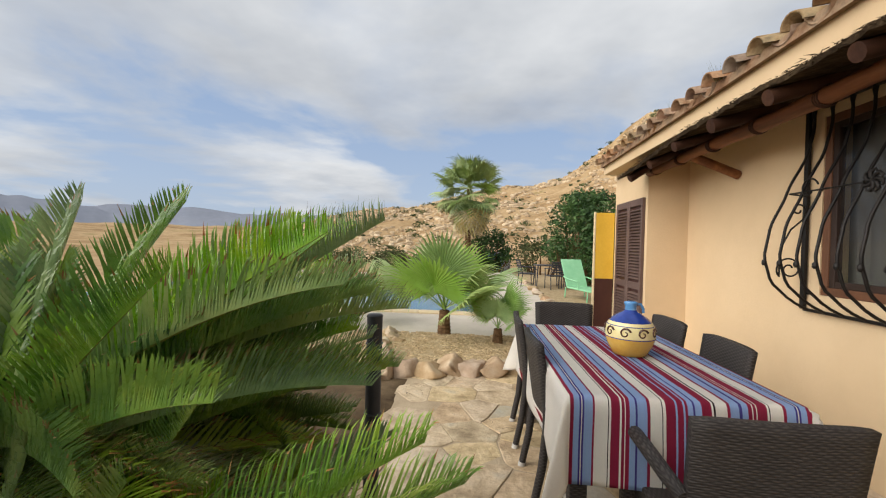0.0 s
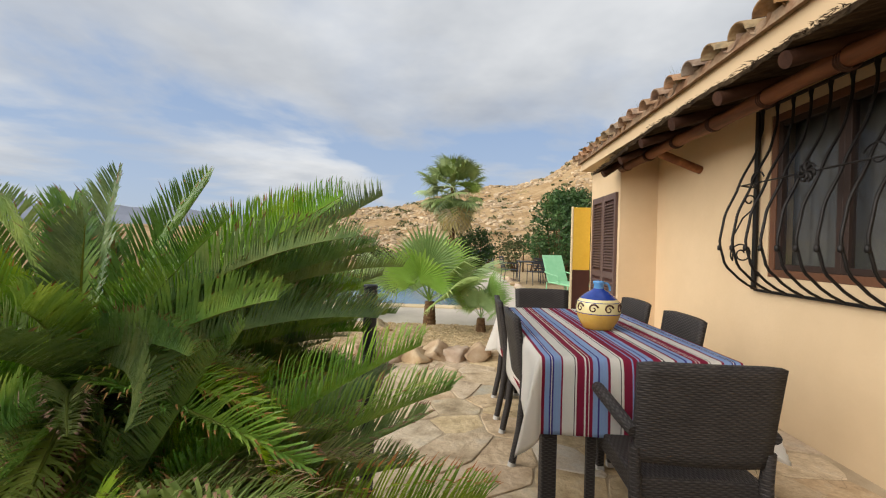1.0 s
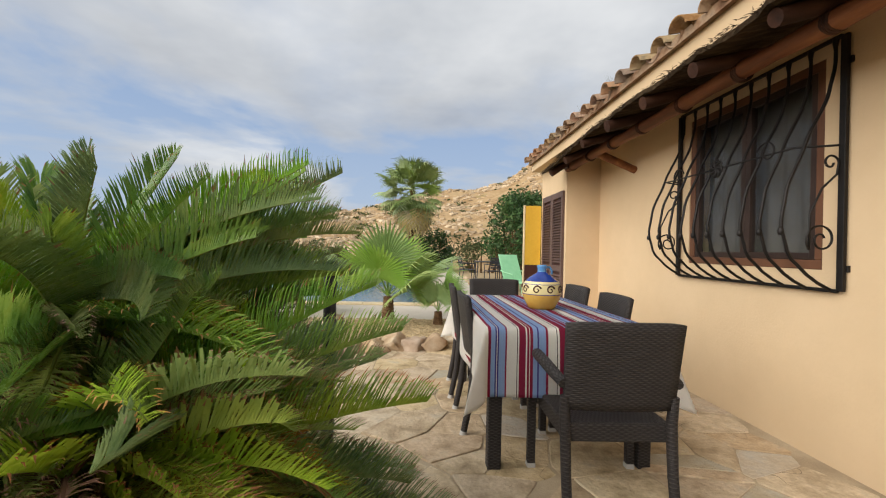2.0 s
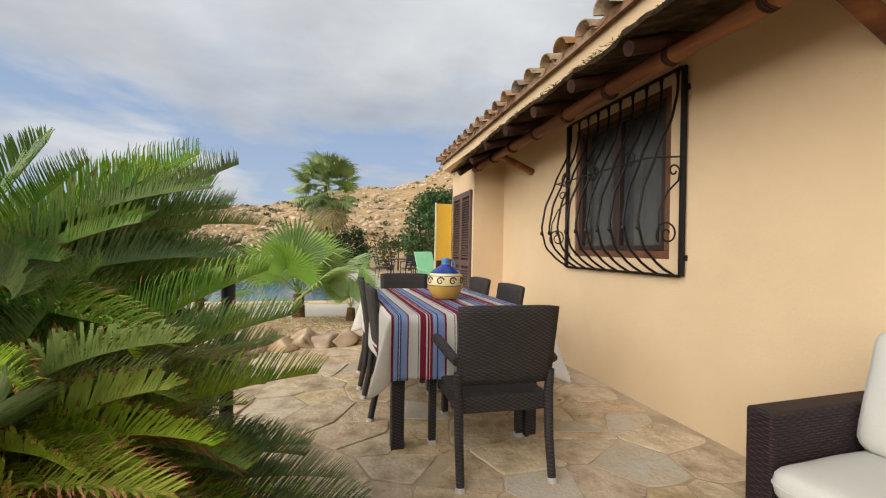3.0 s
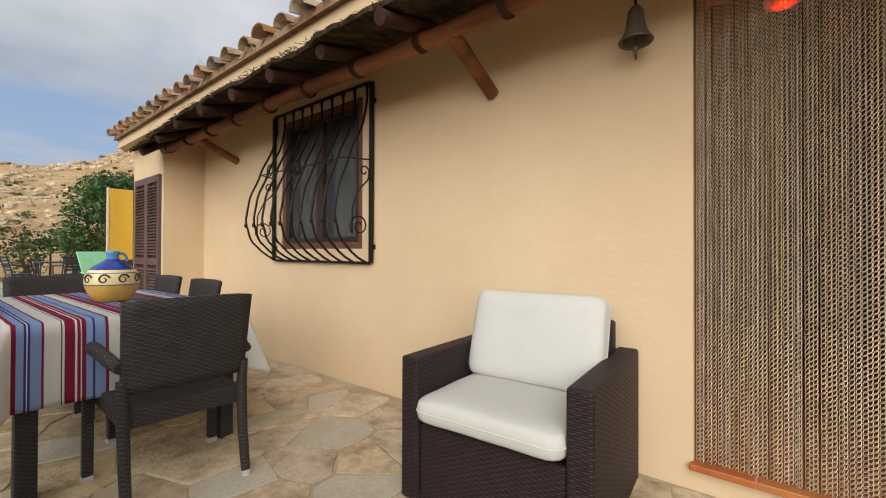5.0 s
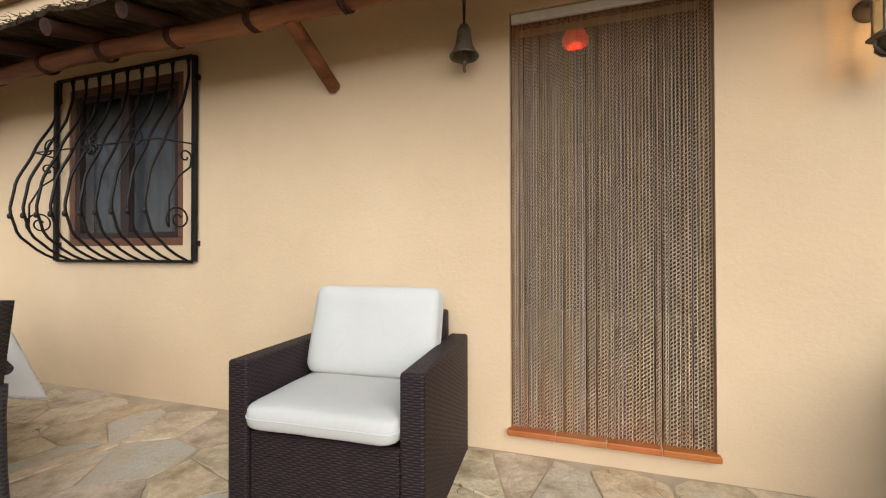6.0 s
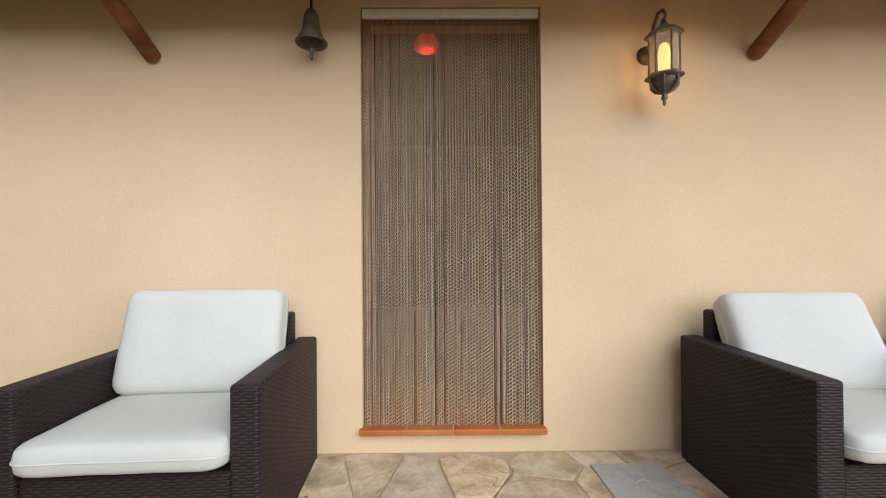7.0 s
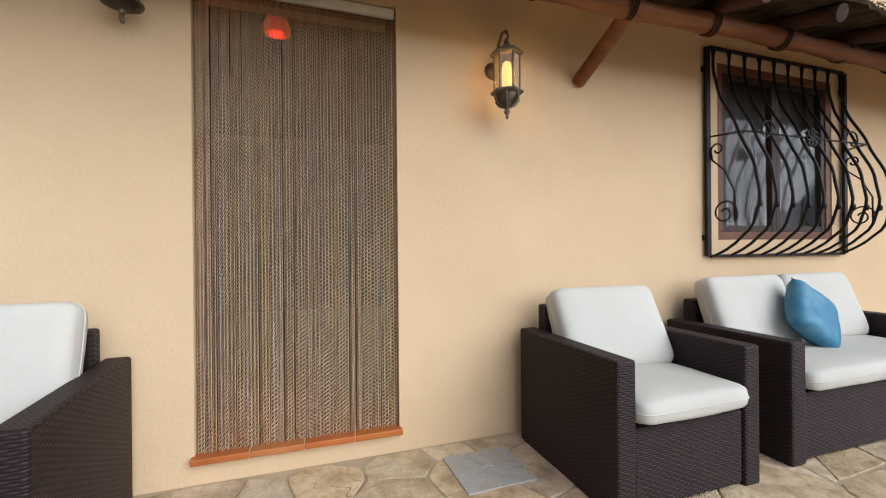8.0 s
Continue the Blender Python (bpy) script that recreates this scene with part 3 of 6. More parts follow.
def window(name, o, label):
    top = tagged(new(name), label, "window", kind="structure")
    y0, y1, z0, z1 = o
    x0, x1 = WX + 0.006, WX + 0.066
    t = 0.055
    for nm, lo, hi in (("window_frame", (x0, y0, z0), (x1, y1, z0 + t)), ("window_frame", (x0, y0, z1 - t), (x1, y1, z1)),
                       ("window_frame", (x0, y0, z0 + t), (x1, y0 + t, z1 - t)), ("window_frame", (x0, y1 - t, z0 + t), (x1, y1, z1 - t))):
        bm = bmesh.new()
        box(bm, lo, hi, 0.006)
        part(nm, bm, M_BROWN, top)
    mid = (y0 + y1) / 2
    for a, b in ((y0 + t, mid), (mid, y1 - t)):
        bm = bmesh.new()
        w = 0.042
        box(bm, (x0 + 0.008, a, z0 + t), (x1 - 0.006, a + w, z1 - t), 0.004)
        box(bm, (x0 + 0.008, b - w, z0 + t), (x1 - 0.006, b, z1 - t), 0.004)
        box(bm, (x0 + 0.010, a + w, z0 + t), (x1 - 0.008, b - w, z0 + t + w), 0.004)
        box(bm, (x0 + 0.010, a + w, z1 - t - w), (x1 - 0.008, b - w, z1 - t), 0.004)
        sash = part("sash", bm, M_DARKSASH, top)
        bm = bmesh.new()
        box(bm, (x0 + 0.028, a + w - 0.004, z0 + t + w - 0.004), (x0 + 0.034, b - w + 0.004, z1 - t - w + 0.004))
        pane = part("pane", bm, M_GLASS, sash)
        single_gloss(pane, lambda c: c.x < x0 + 0.029)
        pane.visible_shadow = False
    bm = bmesh.new()
    n = 40
    lo = [bm.verts.new((x1 + 0.09 + 0.012 * math.sin(i * 1.3), y0 + 0.01 + (y1 - y0 - 0.02) * i / n, z0 + 0.004)) for i in range(n + 1)]
    hi = [bm.verts.new((x1 + 0.09 + 0.010 * math.sin(i * 1.3 + 0.3), y0 + 0.01 + (y1 - y0 - 0.02) * i / n, z1 - 0.004)) for i in range(n + 1)]
    for i in range(n):
        bm.faces.new((lo[i], lo[i + 1], hi[i + 1], hi[i]))
    part("curtain", bm, M_CURTAIN, top, "grey-brown curtain behind the glass", smooth=True)
    return top


window("window_1", WIN_A, "brown wooden casement window behind iron bars")
window("window_2", WIN_B, "brown wooden casement window above the sofa")


def spiral(c, r0, r1, turns, start, y, n=40):
    out = []
    for i in range(n + 1):
        u = i / n
        a = start + turns * 2 * math.pi * u
        r = r0 + (r1 - r0) * u
        out.append((c[0] + r * math.cos(a), y, c[1] + r * math.sin(a)))
    return out


def grille(y0, y1, z0, z1, label):
    top = thing("window_grille", None, label, "grille", "window grilles")
    face = 2.365
    h = z1 - z0

    def belly(u):
        # u from the top (0) to the bottom (1): straight, swelling out, back to the wall
        key = [(0, 0.0), (0.10, 0.0), (0.22, 0.035), (0.42, 0.16), (0.60, 0.262), (0.74, 0.292), (0.86, 0.25), (0.95, 0.13), (1.0, 0.0)]
        for (a, p), (b, q) in zip(key, key[1:]):
            if u <= b:
                t = (u - a) / (b - a)
                t = t * t * (3 - 2 * t) * 0.35 + t * 0.65
                return p + (q - p) * t
        return 0.0

    for y in (y0, y1):
        bm = bmesh.new()
        box(bm, (face - 0.008, y - 0.018, z0), (face + 0.014, y + 0.018, z1), 0.003)
        part("upright", bm, M_IRON, top)
    for z in (z0, z1):
        bm = bmesh.new()
        box(bm, (face - 0.010, y0 + 0.016, z - 0.010), (face + 0.012, y1 - 0.016, z + 0.010), 0.003)
        part("rail", bm, M_IRON, top)
    for y in (y0, y1):
        for z in (z0 + 0.12, z1 - 0.14):
            bm = bmesh.new()
            box(bm, (face + 0.010, y - 0.028, z - 0.018), (WX + 0.01, y + 0.028, z + 0.018), 0.003)
            part("wall_lug", bm, M_IRON, top)
    count = 10
    for k in range(count):
        y = y0 + (y1 - y0) * (k + 0.35) / (count - 0.3)
        bm = bmesh.new()
        pts = [(face - belly(u), y, z1 - h * u) for u in np.linspace(0, 1, 34)]
        tube(bm, pts, 0.0092, 7)
        part("bar", bm, M_IRON, top, smooth=True)
        bm = bmesh.new()
        zc = z1 - h * 0.77
        tube(bm, [(face - 0.291, y, zc + 0.02), (face - 0.291, y, zc + 0.01), (face - 0.291, y, zc - 0.01), (face - 0.291, y, zc - 0.02)], [0.008, 0.015, 0.015, 0.008], 8)
        part("collar", bm, M_IRON, top, smooth=True)
        bm = bmesh.new()
        tube(bm, [(face - 0.002, y, z1 - 0.06), (face - 0.002, y, z1 - 0.03), (face, y, z1)], [0.008, 0.013, 0.016], 8)
        part("bar_head", bm, M_IRON, top, smooth=True)
    # cross rod with rosette
    zr = z1 - 0.43 * h
    xr = face - belly(0.43) - 0.012
    bm = bmesh.new()
    tube(bm, [(face, y0 + 0.01, zr), (xr, y0 + 0.10, zr), (xr, y1 - 0.10, zr), (face, y1 - 0.01, zr)], 0.006, 7)
    part("cross_rod", bm, M_IRON, top, smooth=True)
    mid = (y0 + y1) / 2
    for k in range(7):
        a = 2 * math.pi * k / 7
        bm = bmesh.new()
        tube(bm, [(xr - 0.008, mid + r * math.cos(a + bend), zr + r * math.sin(a + bend)) for r, bend in ((0.0, 0), (0.03, 0.1), (0.055, 0.5), (0.062, 0.9), (0.045, 1.2))], [0.006, 0.012, 0.010, 0.006, 0.004], 6)
        part("rosette_petal", bm, M_IRON, top, smooth=True)
    # scrolls: an S at each side, a C near each end of the rod
    for y in (y0 + 0.012, y1 - 0.012):
        bm = bmesh.new()
        c1, c2 = (face - 0.10, z1 - 0.80 * h), (face - 0.055, z1 - 0.50 * h)
        pts = spiral(c1, 0.018, 0.088, 1.55, 0.4, y)[:]
        pts += [(face - 0.165, y, z1 - 0.70 * h), (face - 0.10, y, z1 - 0.60 * h), (face - 0.02, y, z1 - 0.545 * h)]
        pts += spiral(c2, 0.045, 0.014, 1.0, 0.0, y, 20)
        tube(bm, pts, 0.006, 6)
        part("side_scroll", bm, M_IRON, top, smooth=True)
        sgn = 1 if y < mid else -1
        bm = bmesh.new()
        yc = y + sgn * 0.26
        pts = [(xr - 0.01, yc + sgn * r * math.cos(a), zr + 0.01 + r * math.sin(a)) for a, r in ((0.3 + 5.6 * i / 30, 0.075 - 0.05 * i / 30) for i in range(31))]
        tube(bm, pts, 0.0055, 6)
        part("rod_scroll", bm, M_IRON, top, smooth=True)
    return top


grille(1.84, 3.23, 0.98, 2.345, "black wrought-iron bellied window grille with scrolls")
grille(-4.61, -3.21, 0.98, 2.35, "black wrought-iron bellied window grille above the sofa")


def doorway():
    y0, y1, z0, z1 = DOOR
    top = tagged(new("door_1"), "brown framed doorway with a terracotta tiled sill", "doorway", kind="structure")
    for lo, hi in (((WX + 0.05, y0, z0), (WX + 0.14, y0 + 0.03, z1)), ((WX + 0.05, y1 - 0.03, z0), (WX + 0.14, y1, z1)), ((WX + 0.05, y0 + 0.03, z1 - 0.03), (WX + 0.14, y1 - 0.03, z1))):
        bm = bmesh.new()
        box(bm, lo, hi, 0.005)
        part("door_frame", bm, M_BROWN, top)
    n = 4
    for k in range(n):
        a = y0 - 0.012 + (y1 - y0 + 0.024) * k / n
        b = y0 - 0.012 + (y1 - y0 + 0.024) * (k + 1) / n
        bm = bmesh.new()
        box(bm, (WX - 0.035, a + 0.0008, z0 - 0.024), (WX + WT + 0.02, b - 0.0008, z0 + 0.005), 0.005, 3)
        part("sill_tile", bm, M_SILL, top)
    bm = bmesh.new()
    box(bm, (WX - 0.03, y0, z0 - 0.02), (WX + WT, y1, z0 + 0.003))
    part("sill_grout", bm, M_GROUT, top)
    return top


doorway()


def chain_curtain():
    y0, y1, z0, z1 = DOOR
    top = thing("chain_curtain", pose(WX + 0.025, 0, 0), "brown and beige hanging chain fly curtain in the doorway", "curtain")
    bm = bmesh.new()
    box(bm, (-0.014, y0 + 0.006, z1 - 0.052), (0.014, y1 - 0.006, z1 - 0.008), 0.004)
    part("rail", bm, M_WHITE, top, "white curtain rail")
    strands, pitch = 57, 0.0190
    length = z1 - 0.055 - z0 - 0.009
    links = int(length / pitch)
    meshes = []
    for v in range(3):
        verts, faces = [], []
        rnd = random.Random(v)
        for i in range(links):
            zc = -pitch * (i + 0.5)
            turn = radians(18 + rnd.uniform(-9, 9))
            n, k = 8, 3
            base = len(verts)
            for a in range(n):
                th = 2 * math.pi * a / n
                py, pz = 0.0060 * math.cos(th), 0.0130 * math.sin(th)
                twist = 0.0040 * math.sin(th * 1.0 + 0.6)
                # leaning oval link of wire
                yy = py * math.cos(turn) + pz * -0.30
                xx = py * math.sin(turn) + twist
                nrm = Vector((math.sin(turn) * math.cos(th), math.cos(turn) * math.cos(th), math.sin(th)))
                oth = Vector((math.cos(turn), -math.sin(turn), 0))
                for b in range(k):
                    ph = 2 * math.pi * b / k
                    q = Vector((xx, yy, zc + pz)) + 0.00195 * (math.cos(ph) * nrm + math.sin(ph) * oth)
                    verts.append(q)
            for a in range(n):
                for b in range(k):
                    faces.append((base + a * k + b, base + a * k + (b + 1) % k, base + ((a + 1) % n) * k + (b + 1) % k, base + ((a + 1) % n) * k + b))
        me = bpy.data.meshes.new("chain_strand")
        me.from_pydata(verts, [], faces)
        me.materials.append(M_CHAIN)
        for p in me.polygons:
            p.use_smooth = True
        meshes.append(me)
    rnd = random.Random(3)
    for i in range(strands):
        ob = new("chain_strand", meshes[i % 3])
        ob.parent = top
        y = y0 + 0.014 + (y1 - y0 - 0.028) * i / (strands - 1) + rnd.uniform(-0.0022, 0.0022)
        ob.location = (rnd.uniform(-0.004, 0.004), y, z1 - 0.055 - pitch / 2 * (i % 2) - rnd.uniform(0, 0.004))
        ob.rotation_euler = (rnd.uniform(-0.0020, 0.0020), rnd.uniform(-0.002, 0.002), rnd.uniform(-0.12, 0.12))
    return top


chain_curtain()

# red lamp that glows inside, behind the curtain
lamp = thing("pendant_lamp", pose(2.90, -0.558, 2.34), "small glowing red pendant lamp inside the doorway", "lamp")
bm = bmesh.new()
lathe(bm, [(0.02, 0.07), (0.045, 0.05), (0.078, -0.02), (0.074, -0.05), (0.04, -0.06)], 20)
part("shade", bm, M_REDLAMP, lamp, smooth=True)
bm = bmesh.new()
tube(bm, [(0, 0, 0.05), (0, 0, 0.36)], 0.006, 6)
part("cord", bm, M_IRON, lamp)
glow = bpy.data.lights.new("pendant_light", "POINT")
glow.energy, glow.color, glow.shadow_soft_size = 1.0, (1.0, 0.09, 0.02), 0.05
new("pendant_light", glow).location = (2.90, -0.558, 2.25)


def shutters():
    top = tagged(new("shutter_door"), "closed brown louvred double shutters", "shutter", kind="structure")
    z0, z1 = 0.10, 1.945
    for a, b in ((4.94, 5.367), (5.373, 5.80)):
        bm = bmesh.new()
        for lo, hi in (((a, z0), (a + 0.045, z1)), ((b - 0.045, z0), (b, z1))):
            box(bm, (1.923, lo[0], lo[1]), (1.958, hi[0], hi[1]), 0.004)
        for z in (z0, 0.90, z1 - 0.08):
            box(bm, (1.925, a + 0.045, z), (1.956, b - 0.045, z + 0.08), 0.004)
        leaf = part("shutter_leaf", bm, M_SHUTTER, top)
        z = z0 + 0.10
        while z < z1 - 0.09:
            if not 0.87 < z < 1.0:
                bm = bmesh.new()
                box(bm, (-0.017, a + 0.043, -0.004), (0.017, b - 0.043, 0.004), 0, m=pose(1.941, 0, z, 0, -38, 0))
                part("louvre", bm, M_SHUTTER, leaf)
            z += 0.036
    bm = bmesh.new()
    box(bm, (1.956, 4.942, 0.10), (1.959, 5.798, 1.94))
    part("backing", bm, M_DARKRED, top)


shutters()


# ---- the terrace's furniture ----
TABLE = pose(0.945, 2.655, 0, 0, 0, 1.0)
TW, TL, TZ = 0.93, 1.55, 0.757


def dining_table():
    top = thing("dining_table", TABLE, "dark wicker dining table under a striped cloth", "table")
    bm = bmesh.new()
    box(bm, (-TW / 2 + 0.01, -TL / 2 + 0.01, 0.70), (TW / 2 - 0.01, TL / 2 - 0.01, TZ - 0.012), 0.01)
    part("tabletop", bm, M_CHAIR, top)
    for sx in (-1, 1):
        for sy in (-1, 1):
            bm = bmesh.new()
            cx, cy = sx * (TW / 2 - 0.06), sy * (TL / 2 - 0.06)
            box(bm, (cx - 0.036, cy - 0.036, 0.0), (cx + 0.036, cy + 0.036, 0.70), 0.008)
            part("leg", bm, M_CHAIR, top)
    for sx in (-1, 1):
        bm = bmesh.new()
        box(bm, (sx * (TW / 2 - 0.06) - 0.02, -TL / 2 + 0.1, 0.62), (sx * (TW / 2 - 0.06) + 0.02, TL / 2 - 0.1, 0.70), 0.004)
        part("apron", bm, M_CHAIR, top)


dining_table()

CREAM, WINE, SKY, NAVY, BLACK = (0.86, 0.82, 0.75), (0.30, 0.025, 0.062), (0.32, 0.44, 0.70), (0.07, 0.06, 0.26), (0.03, 0.02, 0.02)
HALF = [(0.012, WINE), (0.022, SKY), (0.006, NAVY), (0.005, CREAM), (0.006, NAVY), (0.030, SKY), (0.010, WINE), (0.046, CREAM), (0.004, BLACK), (0.008, CREAM),
        (0.032, WINE), (0.005, CREAM), (0.010, WINE), (0.005, CREAM), (0.012, WINE), (0.022, SKY), (0.008, NAVY), (0.034, SKY), (0.010, WINE), (0.042, CREAM), (0.004, BLACK),
        (0.008, CREAM), (0.034, WINE), (0.010, SKY)]
MIDDLE = [(0.018, WINE), (0.007, SKY), (0.012, WINE), (0.016, SKY), (0.007, NAVY), (0.016, SKY)]
BANDS = HALF + MIDDLE
total = sum(w for w, c in BANDS)
BANDS = BANDS + [(w, c) for w, c in HALF[::-1]]
total = sum(w for w, c in BANDS)
SCALE = 0.955 / total
M_STRIPE = stripe_material(0.0, 1.0, [(0.022, CREAM)] + [(w * SCALE, c) for w, c in BANDS] + [(0.023, CREAM)])


def tablecloth():
    """A cloth over the table: flat on top, hanging at the sides, with folds that fall at the corners."""
    rnd = random.Random(5)
    bm = bmesh.new()
    n, m, drop = 76, 100, 0.355
    ext_x, ext_y = TW / 2 + 0.36, TL / 2 + drop
    grid = {}
    for i in range(n + 1):
        for j in range(m + 1):
            x, y = -ext_x + 2 * ext_x * i / n, -ext_y + 2 * ext_y * j / m
            ox, oy = max(abs(x) - TW / 2, 0), max(abs(y) - TL / 2, 0)
            sx, sy = math.copysign(1, x), math.copysign(1, y)
            cx, cy = sx * min(abs(x), TW / 2), sy * min(abs(y), TL / 2)
            if ox and oy:
                low, d = min(ox, oy), max(ox, oy)
                z = TZ + 0.003 - d - 0.14 * low
                a = math.atan2(oy, ox)
                flare = 0.02 + 0.45 * low
                px, py = cx + sx * flare * math.cos(a) , cy + sy * flare * math.sin(a)
            else:
                d = ox + oy
                z = TZ + 0.003 - d
                wave = 0.012 * math.sin((y if ox else x) * 9 + (1.0 if ox else 2.2)) * min(1, d / 0.2) + 0.028 * d
                bulge = 0.012 * min(1, d / 0.05)
                px, py = cx + sx * (bulge + wave if ox else 0), cy + sy * (bulge + wave if oy else 0)
            z += 0.002 * noise.noise(Vector((x * 7, y * 7, 0)))
            if d == 0:
                edge = min(TW / 2 - abs(x), TL / 2 - abs(y))
                z -= 0.004 * max(0, 1 - edge / 0.015)
            grid[i, j] = bm.verts.new((px, py, z))
    uv = bm.loops.layers.uv.new("weave")
    where = {}
    for (i, j), v in grid.items():
        where[v] = (i / n, j / m)
    for i in range(n):
        for j in range(m):
            f = bm.faces.new((grid[i, j], grid[i + 1, j], grid[i + 1, j + 1], grid[i, j + 1]))
            for l in f.loops:
                l[uv].uv = where[l.vert]
    bmesh.ops.solidify(bm, geom=list(bm.faces), thickness=-0.002)
    ob = part("tablecloth", bm, M_STRIPE, smooth=True)
    ob.matrix_world = TABLE
    tagged(ob, "cream cotton tablecloth striped in blue and wine red", "tablecloth")


# the stripes follow the weave: only the part over the tabletop is striped across its width
def lay_stripes():
    nt = M_STRIPE.node_tree
    tex = [x for x in nt.nodes if x.bl_idname == "ShaderNodeTexCoord"][0]
    sep_uv = node(nt, "ShaderNodeSeparateXYZ", i_0=tex.outputs["UV"])
    ext = TW / 2 + 0.36
    sub = [x for x in nt.nodes if x.bl_idname == "ShaderNodeMath" and x.operation == "SUBTRACT"][0]
    across = math_node(nt, "MULTIPLY_ADD", sep_uv.outputs[0], 2 * ext / (TW + 0.03), -(ext - TW / 2 - 0.015) / (TW + 0.03))
    nt.links.new(across, sub.inputs[0])


lay_stripes()
tablecloth()


def dining_chair(arms):
    """Woven chair that faces +y, origin under the middle of its seat."""
    top = thing("dining_chair", None, "dark grey-brown woven wicker dining " + ("armchair" if arms else "chair tucked under the table"), "chair", "chairs round the table")
    w, zs = (0.235 if arms else 0.215), 0.425
    bm = bmesh.new()
    box(bm, (-w, -0.20, zs - 0.085), (w, 0.25, zs), 0.012)
    part("seat", bm, M_CHAIR, top)
    # backrest: a thick woven panel, leaning back, with a slight hollow and a rolled rim
    bm = bmesh.new()
    n, m = 10, 10
    z0, z1, rows = zs + 0.062, 0.868, []
    for layer in (0, 1):
        for i in range(n + 1):
            u = 2 * i / n - 1
            for j in range(m + 1):
                v = j / m
                x = u * (w + 0.002 + 0.012 * v)
                y = -0.215 - 0.055 * v - 0.02 * (1 - u * u) + (0.0 if layer == 0 else 0.032)
                z = z0 + (z1 - z0) * v - 0.008 * (abs(u) ** 6) * (v ** 4)
                rows.append(bm.verts.new((x, y, z)))
    at = lambda l, i, j: rows[l * (n + 1) * (m + 1) + i * (m + 1) + j]
    for i in range(n):
        for j in range(m):
            bm.faces.new((at(0, i, j), at(0, i + 1, j), at(0, i + 1, j + 1), at(0, i, j + 1)))
            bm.faces.new((at(1, i, j), at(1, i, j + 1), at(1, i + 1, j + 1), at(1, i + 1, j)))
    for i in range(n):
        bm.faces.new((at(0, i, 0), at(1, i, 0), at(1, i + 1, 0), at(0, i + 1, 0)))
        bm.faces.new((at(0, i, m), at(0, i + 1, m), at(1, i + 1, m), at(1, i, m)))
    for j in range(m):
        bm.faces.new((at(0, 0, j), at(0, 0, j + 1), at(1, 0, j + 1), at(1, 0, j)))
        bm.faces.new((at(0, n, j), at(1, n, j), at(1, n, j + 1), at(0, n, j + 1)))
    sharp = [e for e in bm.edges if len(e.link_faces) == 2 and e.calc_face_angle(0) > 0.9]
    bmesh.ops.bevel(bm, geom=sharp, offset=0.010, segments=3, affect="EDGES")
    part("backrest", bm, M_CHAIR, top, smooth=True)
    for sx in (-1, 1):
        bm = bmesh.new()
        tube(bm, [(sx * (w - 0.006), -0.262, 0.03), (sx * (w - 0.006), -0.225, 0.22), (sx * (w - 0.004), -0.205, zs), (sx * (w + 0.002), -0.212, zs + 0.12)], [0.020, 0.022, 0.024, 0.020], 10)
        leg = part("leg", bm, M_CHAIR, top, smooth=True)
        bm = bmesh.new()
        tube(bm, [(sx * (w - 0.006), -0.268, 0.0), (sx * (w - 0.006), -0.261, 0.035)], 0.0225, 10)
        part("foot_cap", bm, M_FOOT, leg, "pale grey plastic foot cap")
        xf = sx * (w + (0.03 if arms else -0.008))
        bm = bmesh.new()
        box(bm, (xf - 0.021, 0.215, 0.03), (xf + 0.021, 0.257, 0.60 if arms else zs - 0.01), 0.007)
        leg = part("leg", bm, M_CHAIR, top)
        bm = bmesh.new()
        box(bm, (xf - 0.0225, 0.2135, 0.0), (xf + 0.0225, 0.2585, 0.035), 0.004)
        part("foot_cap", bm, M_FOOT, leg, "pale grey plastic foot cap")
        if arms:
            bm = bmesh.new()
            pts = [(xf, 0.262, 0.585), (xf, 0.235, 0.618), (xf, 0.16, 0.632), (xf, 0.02, 0.630), (xf - sx * 0.006, -0.12, 0.617), (xf - sx * 0.02, -0.225, 0.60)]
            tube(bm, pts, [0.018, 0.024, 0.027, 0.027, 0.026, 0.022], 10)
            part("armrest", bm, M_CHAIR, top, smooth=True)
    return top


near = dining_chair(True)
near.matrix_world = pose(1.015, 1.70, 0, 0, 0, -1.5)
copy_thing(near, pose(0.88, 3.67, 0, 0, 0, 178))
side_chair = dining_chair(False)
side_chair.matrix_world = pose(0.69, 2.53, 0, 0, 0, -88)
copy_thing(side_chair, pose(0.67, 3.15, 0, 0, 0, -92))
copy_thing(side_chair, pose(1.25, 2.575, 0, 0, 0, 89))
copy_thing(side_chair, pose(1.25, 3.27, 0, 0, 0, 91))

for k, (x, y, r) in enumerate(((0.69, 2.53, -88), (0.67, 3.15, -92))):
    bm = bmesh.new()
    puffy(bm, (0.40, 0.40, 0.05), seed=k)
    ob = part("seat_cushion", bm, M_RED, smooth=True)
    ob.matrix_world = pose(x - 0.03, y, 0.452, 0, 0, r)
    tagged(ob, "maroon cotton seat pad on a dining chair", "cushion", "chair seat pads")


